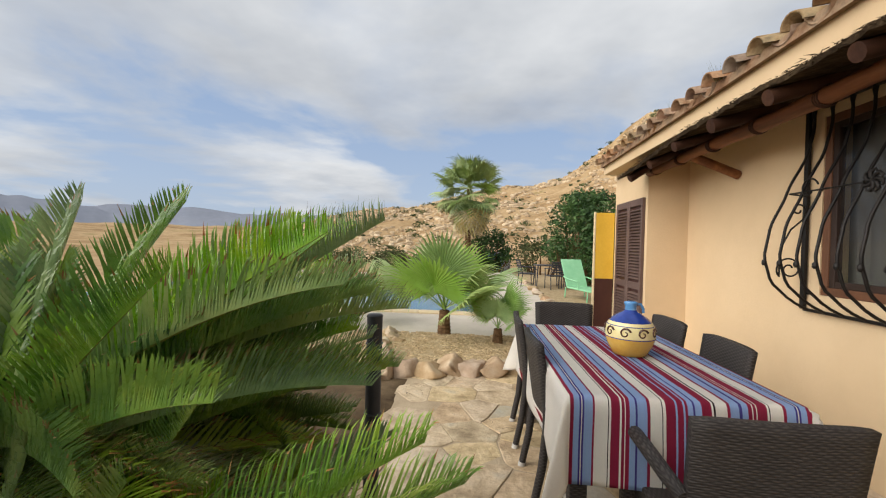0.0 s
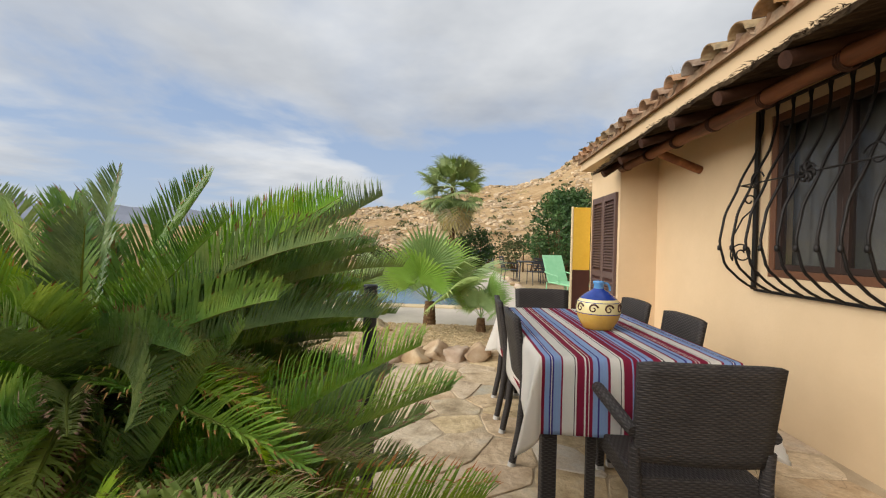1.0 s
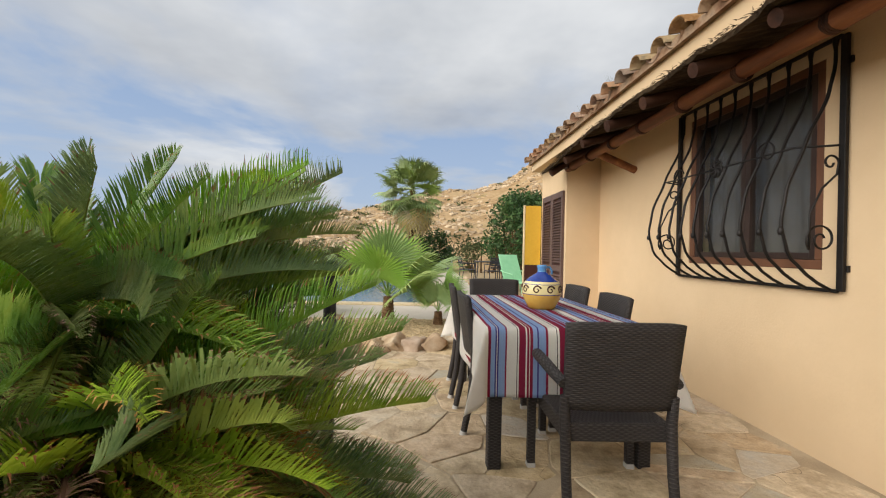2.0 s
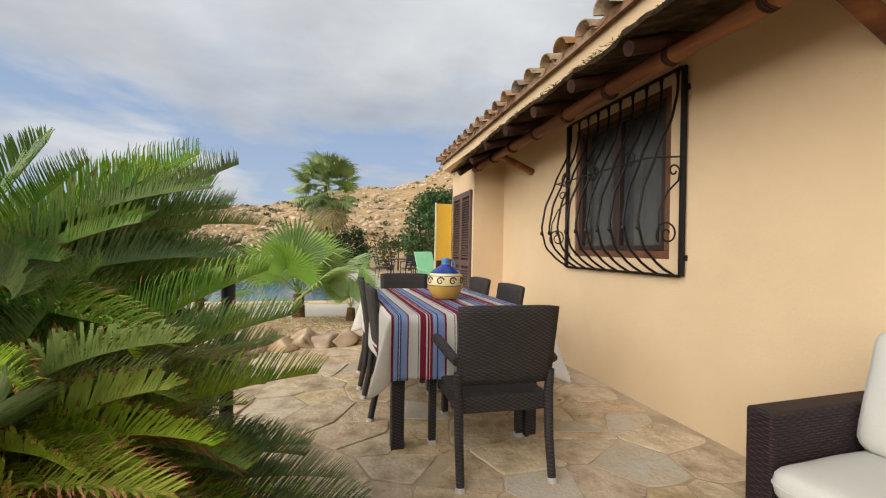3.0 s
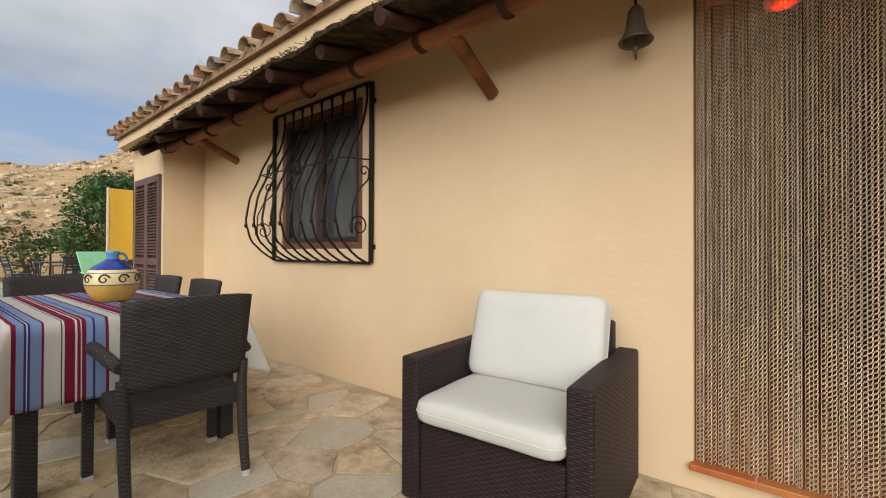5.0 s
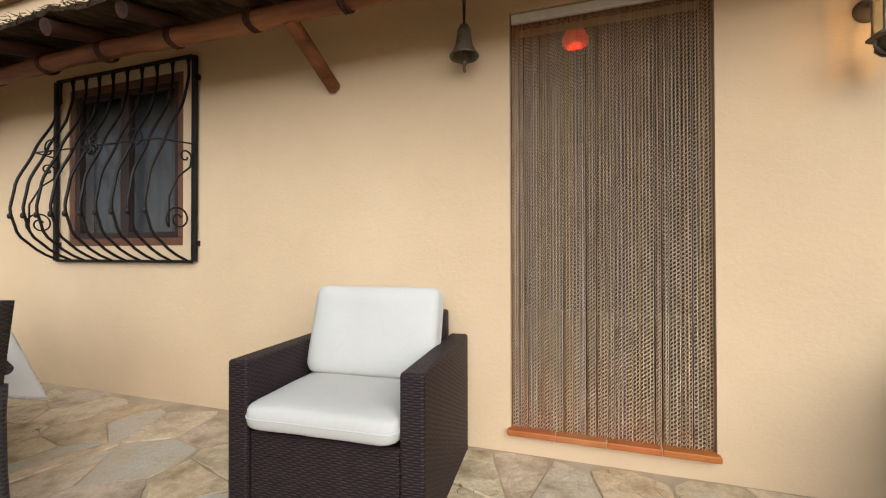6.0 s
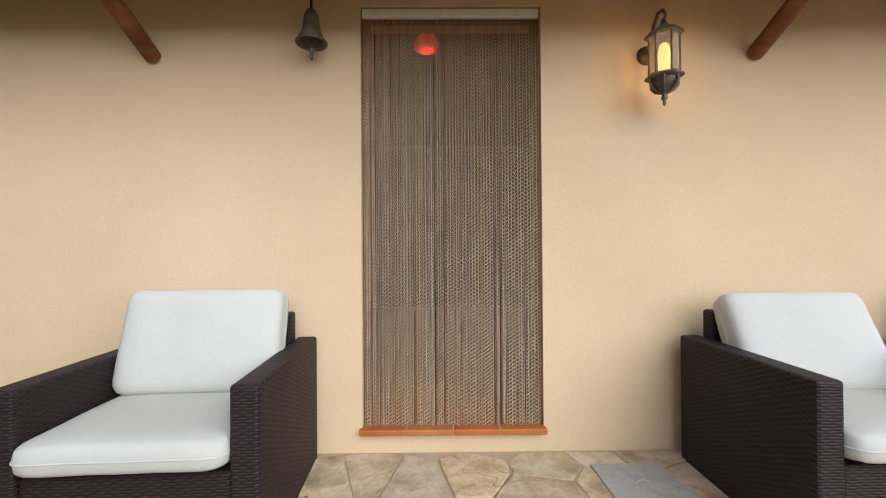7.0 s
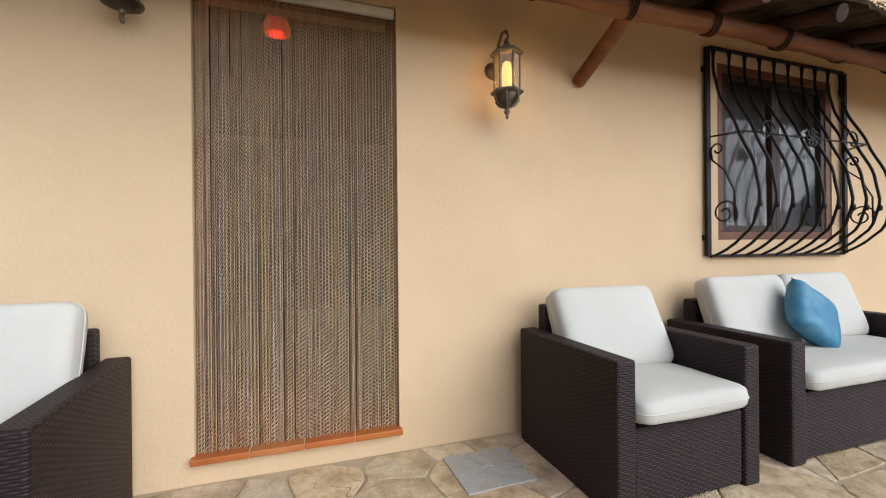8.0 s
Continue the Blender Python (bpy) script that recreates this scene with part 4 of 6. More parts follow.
def vase():
    """A glazed jug: ochre foot, a scroll band, a blue shoulder and neck."""
    def glaze(name, cols):
        return material(name, cols, rough=0.18, scale=14.0, grain=0.1, spec=0.6)
    ochre = glaze("ochre_glaze", [(0.50, 0.28, 0.045), (0.60, 0.38, 0.08)])
    creamg = glaze("cream_glaze", [(0.62, 0.52, 0.24), (0.70, 0.60, 0.32)])
    blueg = glaze("cobalt_glaze", [(0.012, 0.028, 0.16), (0.02, 0.05, 0.26)])
    skyg = glaze("light_blue_glaze", [(0.07, 0.20, 0.42), (0.10, 0.27, 0.50)])
    brown = glaze("brown_glaze", [(0.05, 0.02, 0.012), (0.08, 0.03, 0.016)])
    top = thing("ceramic_jug", pose(0.99, 2.60, TZ + 0.006), "round glazed ceramic jug in blue, cream and ochre", "jug")
    prof = [(0.083, 0.0), (0.090, 0.004), (0.104, 0.03), (0.120, 0.06), (0.1285, 0.085), (0.1325, 0.105), (0.133, 0.13), (0.1305, 0.150), (0.125, 0.168), (0.112, 0.188), (0.092, 0.208), (0.066, 0.226), (0.042, 0.240), (0.031, 0.252), (0.030, 0.275), (0.036, 0.288), (0.035, 0.296), (0.024, 0.300)]
    for nm, a, b, mt in (("foot_band", 0, 5, ochre), ("scroll_band", 5, 9, creamg), ("shoulder", 9, 13, blueg), ("neck", 13, 17, skyg)):
        bm = bmesh.new()
        lathe(bm, prof[a:b + 1], 40)
        part(nm, bm, mt, top, smooth=True)
    for z, r in ((0.101, 0.1322), (0.170, 0.1245)):
        bm = bmesh.new()
        tube(bm, [(r * math.cos(t), r * math.sin(t), z) for t in np.linspace(0, 2 * math.pi, 41)], 0.0025, 5, caps=False)
        part("painted_line", bm, blueg, top, smooth=True)
    n = 9
    for k in range(n):
        bm = bmesh.new()
        pts, rad = [], []
        for i in range(22):
            u = i / 21
            a = 0.3 + 7.6 * u
            r = 0.030 * (1 - 0.8 * u)
            th, z = 2 * math.pi * k / n + r * math.cos(a) / 0.131, 0.135 + r * math.sin(a)
            rr = 0.1328 - 0.10 * max(0, z - 0.135) ** 1.3
            pts.append((rr * math.cos(th), rr * math.sin(th), z))
            rad.append(0.0062 * (1 - 0.5 * u))
        tube(bm, pts, rad, 6)
        part("painted_scroll", bm, brown, top, smooth=True)
    bm = bmesh.new()
    tube(bm, [(0.03, 0, 0.285), (0.055, 0, 0.283), (0.068, 0, 0.262), (0.070, 0, 0.235)], 0.008, 8)
    part("handle", bm, skyg, top, smooth=True)


vase()


# ---- lounge furniture against the wall ----
def lounge_frame(top, w, d, arm, back_h=0.745, arm_h=0.617):
    """Woven box frame; x = 0 is the front, y runs from 0 to w, the back is at x = d."""
    for y in (0, w - arm):
        bm = bmesh.new()
        box(bm, (0.0, y, 0.015), (d, y + arm, arm_h), 0.012)
        part("arm", bm, M_SOFA, top)
    bm = bmesh.new()
    box(bm, (d - 0.11, arm + 0.001, 0.05), (d - 0.03, w - arm - 0.001, back_h), 0.012)
    part("backrest", bm, M_SOFA, top)
    bm = bmesh.new()
    box(bm, (0.012, arm + 0.001, 0.03), (d - 0.115, w - arm - 0.001, 0.345), 0.01)
    part("seat_base", bm, M_SOFA, top)
    for x in (0.04, d - 0.05):
        for y in (0.05, w - 0.05):
            bm = bmesh.new()
            lathe(bm, [(0.02, 0.0), (0.02, 0.02)], 10, (x, y, 0))
            part("foot", bm, M_IRON, top)


def cushion(name, label, size, m, parent, seed, soft=0.035):
    """Boxed cushion with rounded, swollen faces and piped seams."""
    w, d, h = size
    bm = bmesh.new()
    n = 16
    lay = []
    for k, z in enumerate((-1, 1)):
        g = {}
        for i in range(n + 1):
            for j in range(n + 1):
                u, v = math.sin(math.pi * (i / n - 0.5)), math.sin(math.pi * (j / n - 0.5))
                full = max(0.0, (1 - u ** 6) * (1 - v ** 6))
                r = max(abs(u), abs(v))
                x, y = u * w / 2, v * d / 2
                rc = 0.05
                ex, ey = abs(x) - (w / 2 - rc), abs(y) - (d / 2 - rc)
                if ex > 0 and ey > 0:
                    k2 = max(ex, ey) / math.hypot(ex, ey)
                    x, y = math.copysign(w / 2 - rc + ex * k2, x), math.copysign(d / 2 - rc + ey * k2, y)
                bump = 0.004 * noise.noise(Vector((x * 8 + seed, y * 8, z * 2.0 + seed)))
                g[i, j] = bm.verts.new((x, y, z * (h / 2 * (0.50 + 0.50 * full ** 0.42)) + bump))
        lay.append(g)
    for i in range(n):
        for j in range(n):
            for g, flip in ((lay[1], False), (lay[0], True)):
                q = [g[i, j], g[i + 1, j], g[i + 1, j + 1], g[i, j + 1]]
                bm.faces.new(q[::-1] if flip else q)
    ring = [(i, 0) for i in range(n)] + [(n, j) for j in range(n)] + [(n - i, n) for i in range(n)] + [(0, n - j) for j in range(n)]
    mids = []
    for (i, j) in ring:
        a = lay[0][i, j].co
        b = lay[1][i, j].co
        c = (a + b) / 2
        out = Vector((math.copysign(abs(c.x / w * 2) ** 8, c.x), math.copysign(abs(c.y / d * 2) ** 8, c.y), 0)).normalized()
        mids.append(bm.verts.new(c + out * 0.006))
    k = len(ring)
    for a in range(k):
        b = (a + 1) % k
        lo0, lo1, hi0, hi1 = lay[0][ring[a]], lay[0][ring[b]], lay[1][ring[a]], lay[1][ring[b]]
        bm.faces.new((lo0, lo1, mids[b], mids[a]))
        bm.faces.new((mids[a], mids[b], hi1, hi0))
    bmesh.ops.recalc_face_normals(bm, faces=bm.faces)
    seam = [[v.co.copy() for v in mids]]
    top = part(name, bm, M_CUSHION, smooth=True)
    top.matrix_world = m
    tagged(top, label, "cushion", "lounge cushions")
    for s in seam:
        bm = bmesh.new()
        tube(bm, s + [s[0]], 0.0024, 5, caps=False)
        part("piping", bm, M_PIPING, top, smooth=True)
    return top


def armchair(m, w, d, seed):
    top = thing("armchair", m, "dark brown woven wicker armchair against the house wall", "armchair", "lounge chairs")
    lounge_frame(top, w, d, 0.092)
    s = w - 0.19
    upright = w > 0.79
    cushion("seat_cushion", "off-white canvas seat cushion on a wicker armchair", (0.63, s, 0.120), m @ pose(0.282, w / 2, 0.412), None, seed)
    cushion("back_cushion", "off-white canvas back cushion leaning in a wicker armchair", (0.42, s + 0.015, 0.165), m @ pose(0.49, w / 2 - 0.005, 0.658 if upright else 0.628, 0, -74 if upright else -64, 0 if upright else -3), None, seed + 5)
    return top


armchair(pose(1.615, -0.067, 0, 0, 0, 3.1), 0.81, 0.745, 1)
armchair(pose(1.612, -2.565, 0, 0, 0, 0.8), 0.768, 0.715, 2)


def sofa():
    m = pose(1.65, -4.335, 0)
    top = thing("sofa", m, "dark brown woven wicker two-seat sofa", "sofa")
    lounge_frame(top, 1.505, 0.70, 0.10, 0.72, 0.595)
    cushion("seat_cushion", "long off-white canvas seat cushion on the sofa", (0.64, 1.30, 0.125), m @ pose(0.290, 0.7525, 0.405), None, 11)
    for k, y in enumerate((0.432, 1.073)):
        cushion("back_cushion", "off-white canvas back cushion on the sofa", (0.43, 0.635, 0.16), m @ pose(0.50, y, 0.645, 0, -70, 0), None, 12 + k)
    bm = bmesh.new()
    puffy(bm, (0.34, 0.34, 0.13), None, seed=3, wrinkle=0.014)
    ob = part("throw_pillow", bm, M_BLUE, smooth=True)
    ob.matrix_world = m @ pose(0.31, 0.82, 0.635, 0, -68, 8) @ pose(0, 0, 0, 0, 0, 52)
    tagged(ob, "turquoise blue satin throw pillow on the sofa", "pillow")


sofa()


# ---- on the wall ----
def bell():
    top = thing("hanging_bell", pose(2.265, -0.035, -0.462) @ Matrix.Diagonal((1.24, 1.24, 1.24, 1)), "small dark bronze bell hanging by the door", "bell")
    bm = bmesh.new()
    lathe(bm, [(0.004, 2.125), (0.018, 2.118), (0.027, 2.10), (0.030, 2.07), (0.036, 2.035), (0.052, 2.005), (0.060, 1.995), (0.058, 1.990), (0.048, 1.998), (0.03, 2.04)], 28)
    part("bell_body", bm, M_BRONZE, top, smooth=True)
    bm = bmesh.new()
    tube(bm, [(0, 0, 2.03), (0, 0, 1.965)], 0.004, 6)
    lathe(bm, [(0.004, -0.01), (0.010, -0.004), (0.010, 0.006), (0.004, 0.012)], 12, (0, 0, 1.965))
    part("clapper", bm, M_BRONZE, top, smooth=True)
    bm = bmesh.new()
    tube(bm, [(0.014 * math.cos(a), 0, 1.944 + 0.013 * math.sin(a)) for a in np.linspace(0, 2 * math.pi, 17)], 0.003, 5, caps=False)
    part("ring", bm, M_BRONZE, top, smooth=True)
    bm = bmesh.new()
    for dy in (-0.006, 0.006):
        tube(bm, [(0, dy * 0.3, 2.12), (0, dy, 2.34)], 0.003, 5)
    part("cord", bm, M_RAFTER, top)


bell()


def lantern():
    top = thing("wall_lantern", pose(2.222, -1.675, 0.032), "lit bronze hexagonal wall lantern with amber glass", "lantern")
    bm = bmesh.new()
    lathe(bm, [(0.0, 0.0), (0.045, 0.002), (0.048, 0.010), (0.030, 0.022), (0.012, 0.03)], 20)
    bmesh.ops.transform(bm, matrix=pose(0.175, 0, 1.97, 0, -90, 0), verts=bm.verts)
    part("wall_plate", bm, M_BRONZE, top, smooth=True)
    bm = bmesh.new()
    pts = [(0.165, 0, 1.97), (0.13, 0, 1.985), (0.105, 0, 2.03), (0.09, 0, 2.08), (0.05, 0, 2.118), (0.005, 0, 2.11), (-0.018, 0, 2.075), (0.002, 0, 2.045), (0.022, 0, 2.062)]
    tube(bm, pts, [0.010, 0.010, 0.009, 0.009, 0.009, 0.008, 0.007, 0.006, 0.005], 8)
    part("bracket", bm, M_BRONZE, top, smooth=True)
    bm = bmesh.new()
    lathe(bm, [(0.010, 2.065), (0.014, 2.045), (0.022, 2.035), (0.05, 2.012), (0.083, 1.995), (0.083, 1.985), (0.066, 1.978)], 6)
    part("roof_cap", bm, M_BRONZE, top)
    for k in range(6):
        a = 2 * math.pi * k / 6
        bm = bmesh.new()
        tube(bm, [(0.064 * math.cos(a), 0.064 * math.sin(a), 1.985), (0.064 * math.cos(a), 0.064 * math.sin(a), 1.80)], 0.0042, 6)
        part("glazing_bar", bm, M_BRONZE, top)
        b = a + math.pi / 3
        bm = bmesh.new()
        p = [(0.062 * math.cos(a), 0.062 * math.sin(a)), (0.062 * math.cos(b), 0.062 * math.sin(b))]
        q = [(0.060 * math.cos(a), 0.060 * math.sin(a)), (0.060 * math.cos(b), 0.060 * math.sin(b))]
        prism(bm, [p[0], p[1], q[1], q[0]], 1.802, 1.982)
        bmesh.ops.recalc_face_normals(bm, faces=bm.faces)
        pane = part("glass_pane", bm, M_LAMPGLASS, top)
        single_gloss(pane, lambda c: math.hypot(c.x, c.y) > 0.0535)
        pane.visible_shadow = False
    bm = bmesh.new()
    lathe(bm, [(0.066, 1.805), (0.083, 1.800), (0.083, 1.790), (0.07, 1.782)], 6)
    part("gallery", bm, M_BRONZE, top)
    bm = bmesh.new()
    lathe(bm, [(0.06, 1.785), (0.058, 1.765), (0.042, 1.742), (0.018, 1.722), (0.010, 1.710), (0.016, 1.700), (0.014, 1.692), (0.006, 1.682), (0.009, 1.672), (0.002, 1.660)], 12)
    part("finial", bm, M_BRONZE, top, smooth=True)
    for k in range(6):
        a = 2 * math.pi * (k + 0.5) / 6
        bm = bmesh.new()
        tube(bm, [(0.062 * math.cos(a), 0.062 * math.sin(a), 1.785), (0.066 * math.cos(a), 0.066 * math.sin(a), 1.76), (0.045 * math.cos(a), 0.045 * math.sin(a), 1.735), (0.015 * math.cos(a), 0.015 * math.sin(a), 1.722)], 0.006, 6)
        part("acanthus_leaf", bm, M_BRONZE, top, smooth=True)
    bm = bmesh.new()
    lathe(bm, [(0.014, 1.815), (0.025, 1.825), (0.027, 1.90), (0.021, 1.94), (0.006, 1.953)], 14)
    part("bulb", bm, M_BULB, top, "glowing warm lamp tube", smooth=True)
    data = bpy.data.lights.new("lantern_light", "POINT")
    data.energy, data.color, data.shadow_soft_size = 20.0, (1.0, 0.56, 0.17), 0.03
    ob = new("lantern_light", data)
    ob.location = (2.222, -1.675, 1.912)


lantern()
# ---- ground, garden and distance ----
RIDGE = [(-180, 1.5), (-60, 1.2), (-36, 1.4), (-26, 1.9), (-19, 3.6), (-8.5, 5.3), (1, 7.5), (7, 8.1), (11, 9.2), (14, 11.1), (17, 13.2), (19, 15.2), (21, 16.6), (30, 17.0), (60, 13.0), (110, 6.0), (180, 1.5)]


def ridge(a):
    for (p, u), (q, v) in zip(RIDGE, RIDGE[1:]):
        if a <= q:
            t = (a - p) / (q - p)
            return u + (v - u) * t
    return 1.5


def hill_z(x, y):
    """Height of the land: level round the house, rising to a rocky ridge behind the pool, falling away to the valley."""
    r, a = math.hypot(x, y), math.degrees(math.atan2(x, y))
    if r < 27:
        return -0.12
    top = 95.0
    e = math.tan(radians(ridge(a)))
    rise = min(max((r - 27) / (top - 27), 0), 1)
    z = -0.12 + (e * top + 1.3) * (rise ** 1.15) * (1 if r < top else max(0.25, 1 - (r - top) / 900))
    amp = min((r - 27) / 35, 1.0)
    z += amp * (1.1 * noise.noise(Vector((x / 17, y / 17, 0.0))) + 0.55 * noise.noise(Vector((x / 6, y / 6, 3.0))) + 0.3 * abs(noise.noise(Vector((x / 2.4, y / 2.4, 7.0))))) * (0.6 if a < -20 else 1.0)
    return z


def land():
    verts, faces = [], []
    rs = [0.0] + list(np.linspace(6, 26, 6)) + list(np.linspace(27, 95, 105)) + list(np.geomspace(98, 4500, 26))
    na = 480
    verts.append((0, 0, -0.12))
    for r in rs[1:]:
        for k in range(na):
            a = 2 * math.pi * k / na
            x, y = r * math.sin(a), r * math.cos(a)
            verts.append((x, y, hill_z(x, y) if r < 1500 else -2.0))
    for k in range(na):
        faces.append((0, 1 + (k + 1) % na, 1 + k))
    for i in range(len(rs) - 2):
        for k in range(na):
            a, b = 1 + i * na + k, 1 + i * na + (k + 1) % na
            faces.append((a, b, b + na, a + na))
    tagged(raw("ground", verts, faces, M_HILL, smooth=True), "dry rocky ochre hillside and garden ground", "ground", kind="structure")


land()


def lump(verts, faces, c, r, rnd, squash=0.7):
    """A small angular stone, appended to a joined mesh."""
    t = (1 + 5 ** 0.5) / 2
    ico = [(-1, t, 0), (1, t, 0), (-1, -t, 0), (1, -t, 0), (0, -1, t), (0, 1, t), (0, -1, -t), (0, 1, -t), (t, 0, -1), (t, 0, 1), (-t, 0, -1), (-t, 0, 1)]
    tri = [(0, 11, 5), (0, 5, 1), (0, 1, 7), (0, 7, 10), (0, 10, 11), (1, 5, 9), (5, 11, 4), (11, 10, 2), (10, 7, 6), (7, 1, 8), (3, 9, 4), (3, 4, 2), (3, 2, 6), (3, 6, 8), (3, 8, 9), (4, 9, 5), (2, 4, 11), (6, 2, 10), (8, 6, 7), (9, 8, 1)]
    b = len(verts)
    a = rnd.uniform(0, 6.28)
    sx = rnd.uniform(0.7, 1.35)
    for x, y, z in ico:
        k = r / 1.9 * rnd.uniform(0.75, 1.2)
        x, y = x * sx, y
        verts.append((c[0] + k * (x * math.cos(a) - y * math.sin(a)), c[1] + k * (x * math.sin(a) + y * math.cos(a)), c[2] + k * z * squash))
    faces += [(b + p, b + q, b + s) for p, q, s in tri]


def hill_rocks():
    rnd = random.Random(21)
    verts, faces = [], []
    for _ in range(8500):
        a, r = radians(rnd.uniform(-28, 31)), 24 + 74 * rnd.random() ** 0.8
        x, y = r * math.sin(a), r * math.cos(a)
        if noise.noise(Vector((x / 9, y / 9, 11.0))) < rnd.uniform(-0.5, 0.25):
            continue
        lump(verts, faces, (x, y, hill_z(x, y) + 0.02), (0.10 + 0.34 * rnd.random() ** 2.2) * (0.5 + r / 85), rnd)
    rock = material("hill_rock", [(0.30, 0.215, 0.13), (0.44, 0.335, 0.215), (0.58, 0.47, 0.33)], rough=0.95, scale=0.6, bump=0.8, bump_scale=5.0, island=0.6, spec=0.05)
    tagged(raw("hill_rocks", verts, faces, rock), "pale limestone rocks scattered over the hillside", "rocks", kind="stuff")


hill_rocks()


def leaf_cloud(clumps, size, count, rnd, verts, faces):
    """Small pointed leaves scattered over uneven clumps (centre, radius, height)."""
    for (c, r, h) in clumps:
        for _ in range(count):
            d = Vector((rnd.gauss(0, 1), rnd.gauss(0, 1), rnd.gauss(0, 1))).normalized() * (rnd.random() ** 0.35)
            p = Vector((c[0] + d.x * r, c[1] + d.y * r, c[2] + d.z * h))
            t = Vector((rnd.gauss(0, 1), rnd.gauss(0, 1), rnd.gauss(0, 0.7) + 0.2)).normalized()
            n = (d + Vector((rnd.gauss(0, 0.5), rnd.gauss(0, 0.5), rnd.gauss(0, 0.5)))).normalized()
            w = t.cross(n)
            w = w.normalized() if w.length > 1e-4 else Vector((1, 0, 0))
            s = size * rnd.uniform(0.6, 1.35)
            b = len(verts)
            verts += [p - t * s, p + w * s * 0.42, p + t * s, p - w * s * 0.42]
            faces.append((b, b + 1, b + 2, b + 3))


def hill_shrubs():
    rnd = random.Random(31)
    verts, faces = [], []
    for _ in range(300):
        a, r = radians(rnd.uniform(-26, 29)), rnd.uniform(26, 100)
        x, y = r * math.sin(a), r * math.cos(a)
        s = (0.18 + 0.5 * rnd.random() ** 2) * (0.6 + r / 100)
        z = hill_z(x, y)
        leaf_cloud([((x + rnd.uniform(-s, s) * 0.6, y, z + s * 0.35), s, s * 0.5) for _ in range(2)], 0.13 * (0.5 + r / 60), 22, rnd, verts, faces)
    tagged(raw("hill_shrubs", verts, faces, M_OLIVE), "dusty low shrubs dotted over the hillside", "shrubs", kind="stuff")


hill_shrubs()


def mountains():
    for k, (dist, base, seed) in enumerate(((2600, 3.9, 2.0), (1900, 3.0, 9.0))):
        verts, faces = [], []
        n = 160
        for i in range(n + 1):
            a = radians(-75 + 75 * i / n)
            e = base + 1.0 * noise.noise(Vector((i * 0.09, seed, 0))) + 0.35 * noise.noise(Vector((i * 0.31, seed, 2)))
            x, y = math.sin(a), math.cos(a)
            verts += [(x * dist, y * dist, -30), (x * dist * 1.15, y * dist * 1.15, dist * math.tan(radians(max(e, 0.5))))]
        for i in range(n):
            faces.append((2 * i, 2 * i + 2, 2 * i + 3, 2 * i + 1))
        tagged(raw("backdrop", verts, faces, M_FAR, smooth=True), "mountain range far away, haze painted in as blue-grey", "mountains", kind="structure")


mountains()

# ---- pool, paving, beds ----
bm = bmesh.new()
box(bm, (-9.5, 8.35, -0.6), (0.24, 16.8, -0.055))
tagged(part("water", bm, M_WATER), "blue rippled swimming pool water", "water", kind="structure")
coping = tagged(new("pool_edge"), "pale yellow pool coping", "coping", kind="structure")
for lo, hi in (((-9.8, 8.05), (0.54, 8.35)), ((-9.8, 16.8), (0.54, 17.15)), ((0.24, 8.352), (0.54, 16.798))):
    n = max(1, int(max(hi[0] - lo[0], hi[1] - lo[1]) / 0.5))
    for k in range(n):
        a, b = list(lo), list(hi)
        ax = 0 if hi[0] - lo[0] > hi[1] - lo[1] else 1
        a[ax] = lo[ax] + (hi[ax] - lo[ax]) * k / n
        b[ax] = lo[ax] + (hi[ax] - lo[ax]) * (k + 1) / n - 0.006
        bm = bmesh.new()
        box(bm, (a[0], a[1], -0.3), (b[0], b[1], 0.045), 0.015)
        part("coping_stone", bm, M_COPING, coping)
bm = bmesh.new()
box(bm, (-9.8, 6.0, -0.3), (1.48, 8.049, 0.012))
box(bm, (0.541, 8.05, -0.3), (1.85, 21.5, 0.010))
box(bm, (-9.8, 17.151, -0.3), (0.54, 18.5, 0.008))
tagged(part("pavement", bm, M_CONCRETE), "pale paving round the pool", "paving", kind="structure")


def patch(name, plan, label, z, mat, bumps, seed):
    """A gently mounded bed with an uneven surface."""
    x0, y0, x1, y1 = plan
    bm = bmesh.new()
    n, m = 40, 40
    g = {}
    for i in range(n + 1):
        for j in range(m + 1):
            u, v = i / n, j / m
            x, y = x0 + (x1 - x0) * u, y0 + (y1 - y0) * v
            e = min(u, 1 - u, v, 1 - v)
            g[i, j] = bm.verts.new((x, y, z * min(1, e * 8) + bumps * noise.noise(Vector((x * 3, y * 3, seed))) - (0.1 if e == 0 else 0)))
    for i in range(n):
        for j in range(m):
            bm.faces.new((g[i, j], g[i + 1, j], g[i + 1, j + 1], g[i, j + 1]))
    return tagged(part(name, bm, mat, smooth=True), label, "ground", kind="structure")


patch("gravel_bed", (-2.9, 4.42, 0.95, 6.05), "golden gravel planting bed behind edging stones", 0.10, M_GRAVEL, 0.03, 1.0)
patch("gravel_terrace", (1.85, 6.3, 9.0, 21.0), "sandy gravel seating area under the hedge", 0.05, M_GRAVEL, 0.03, 2.0)
patch("planting_bed", (-4.5, -3.0, -0.45, 4.4), "dark planting bed under the cycads", 0.05, material("garden_soil", [(0.06, 0.04, 0.025), (0.12, 0.085, 0.05), (0.18, 0.13, 0.08)], rough=0.95, scale=5.0, bump=0.9, bump_scale=40.0, spec=0.05), 0.03, 3.0)


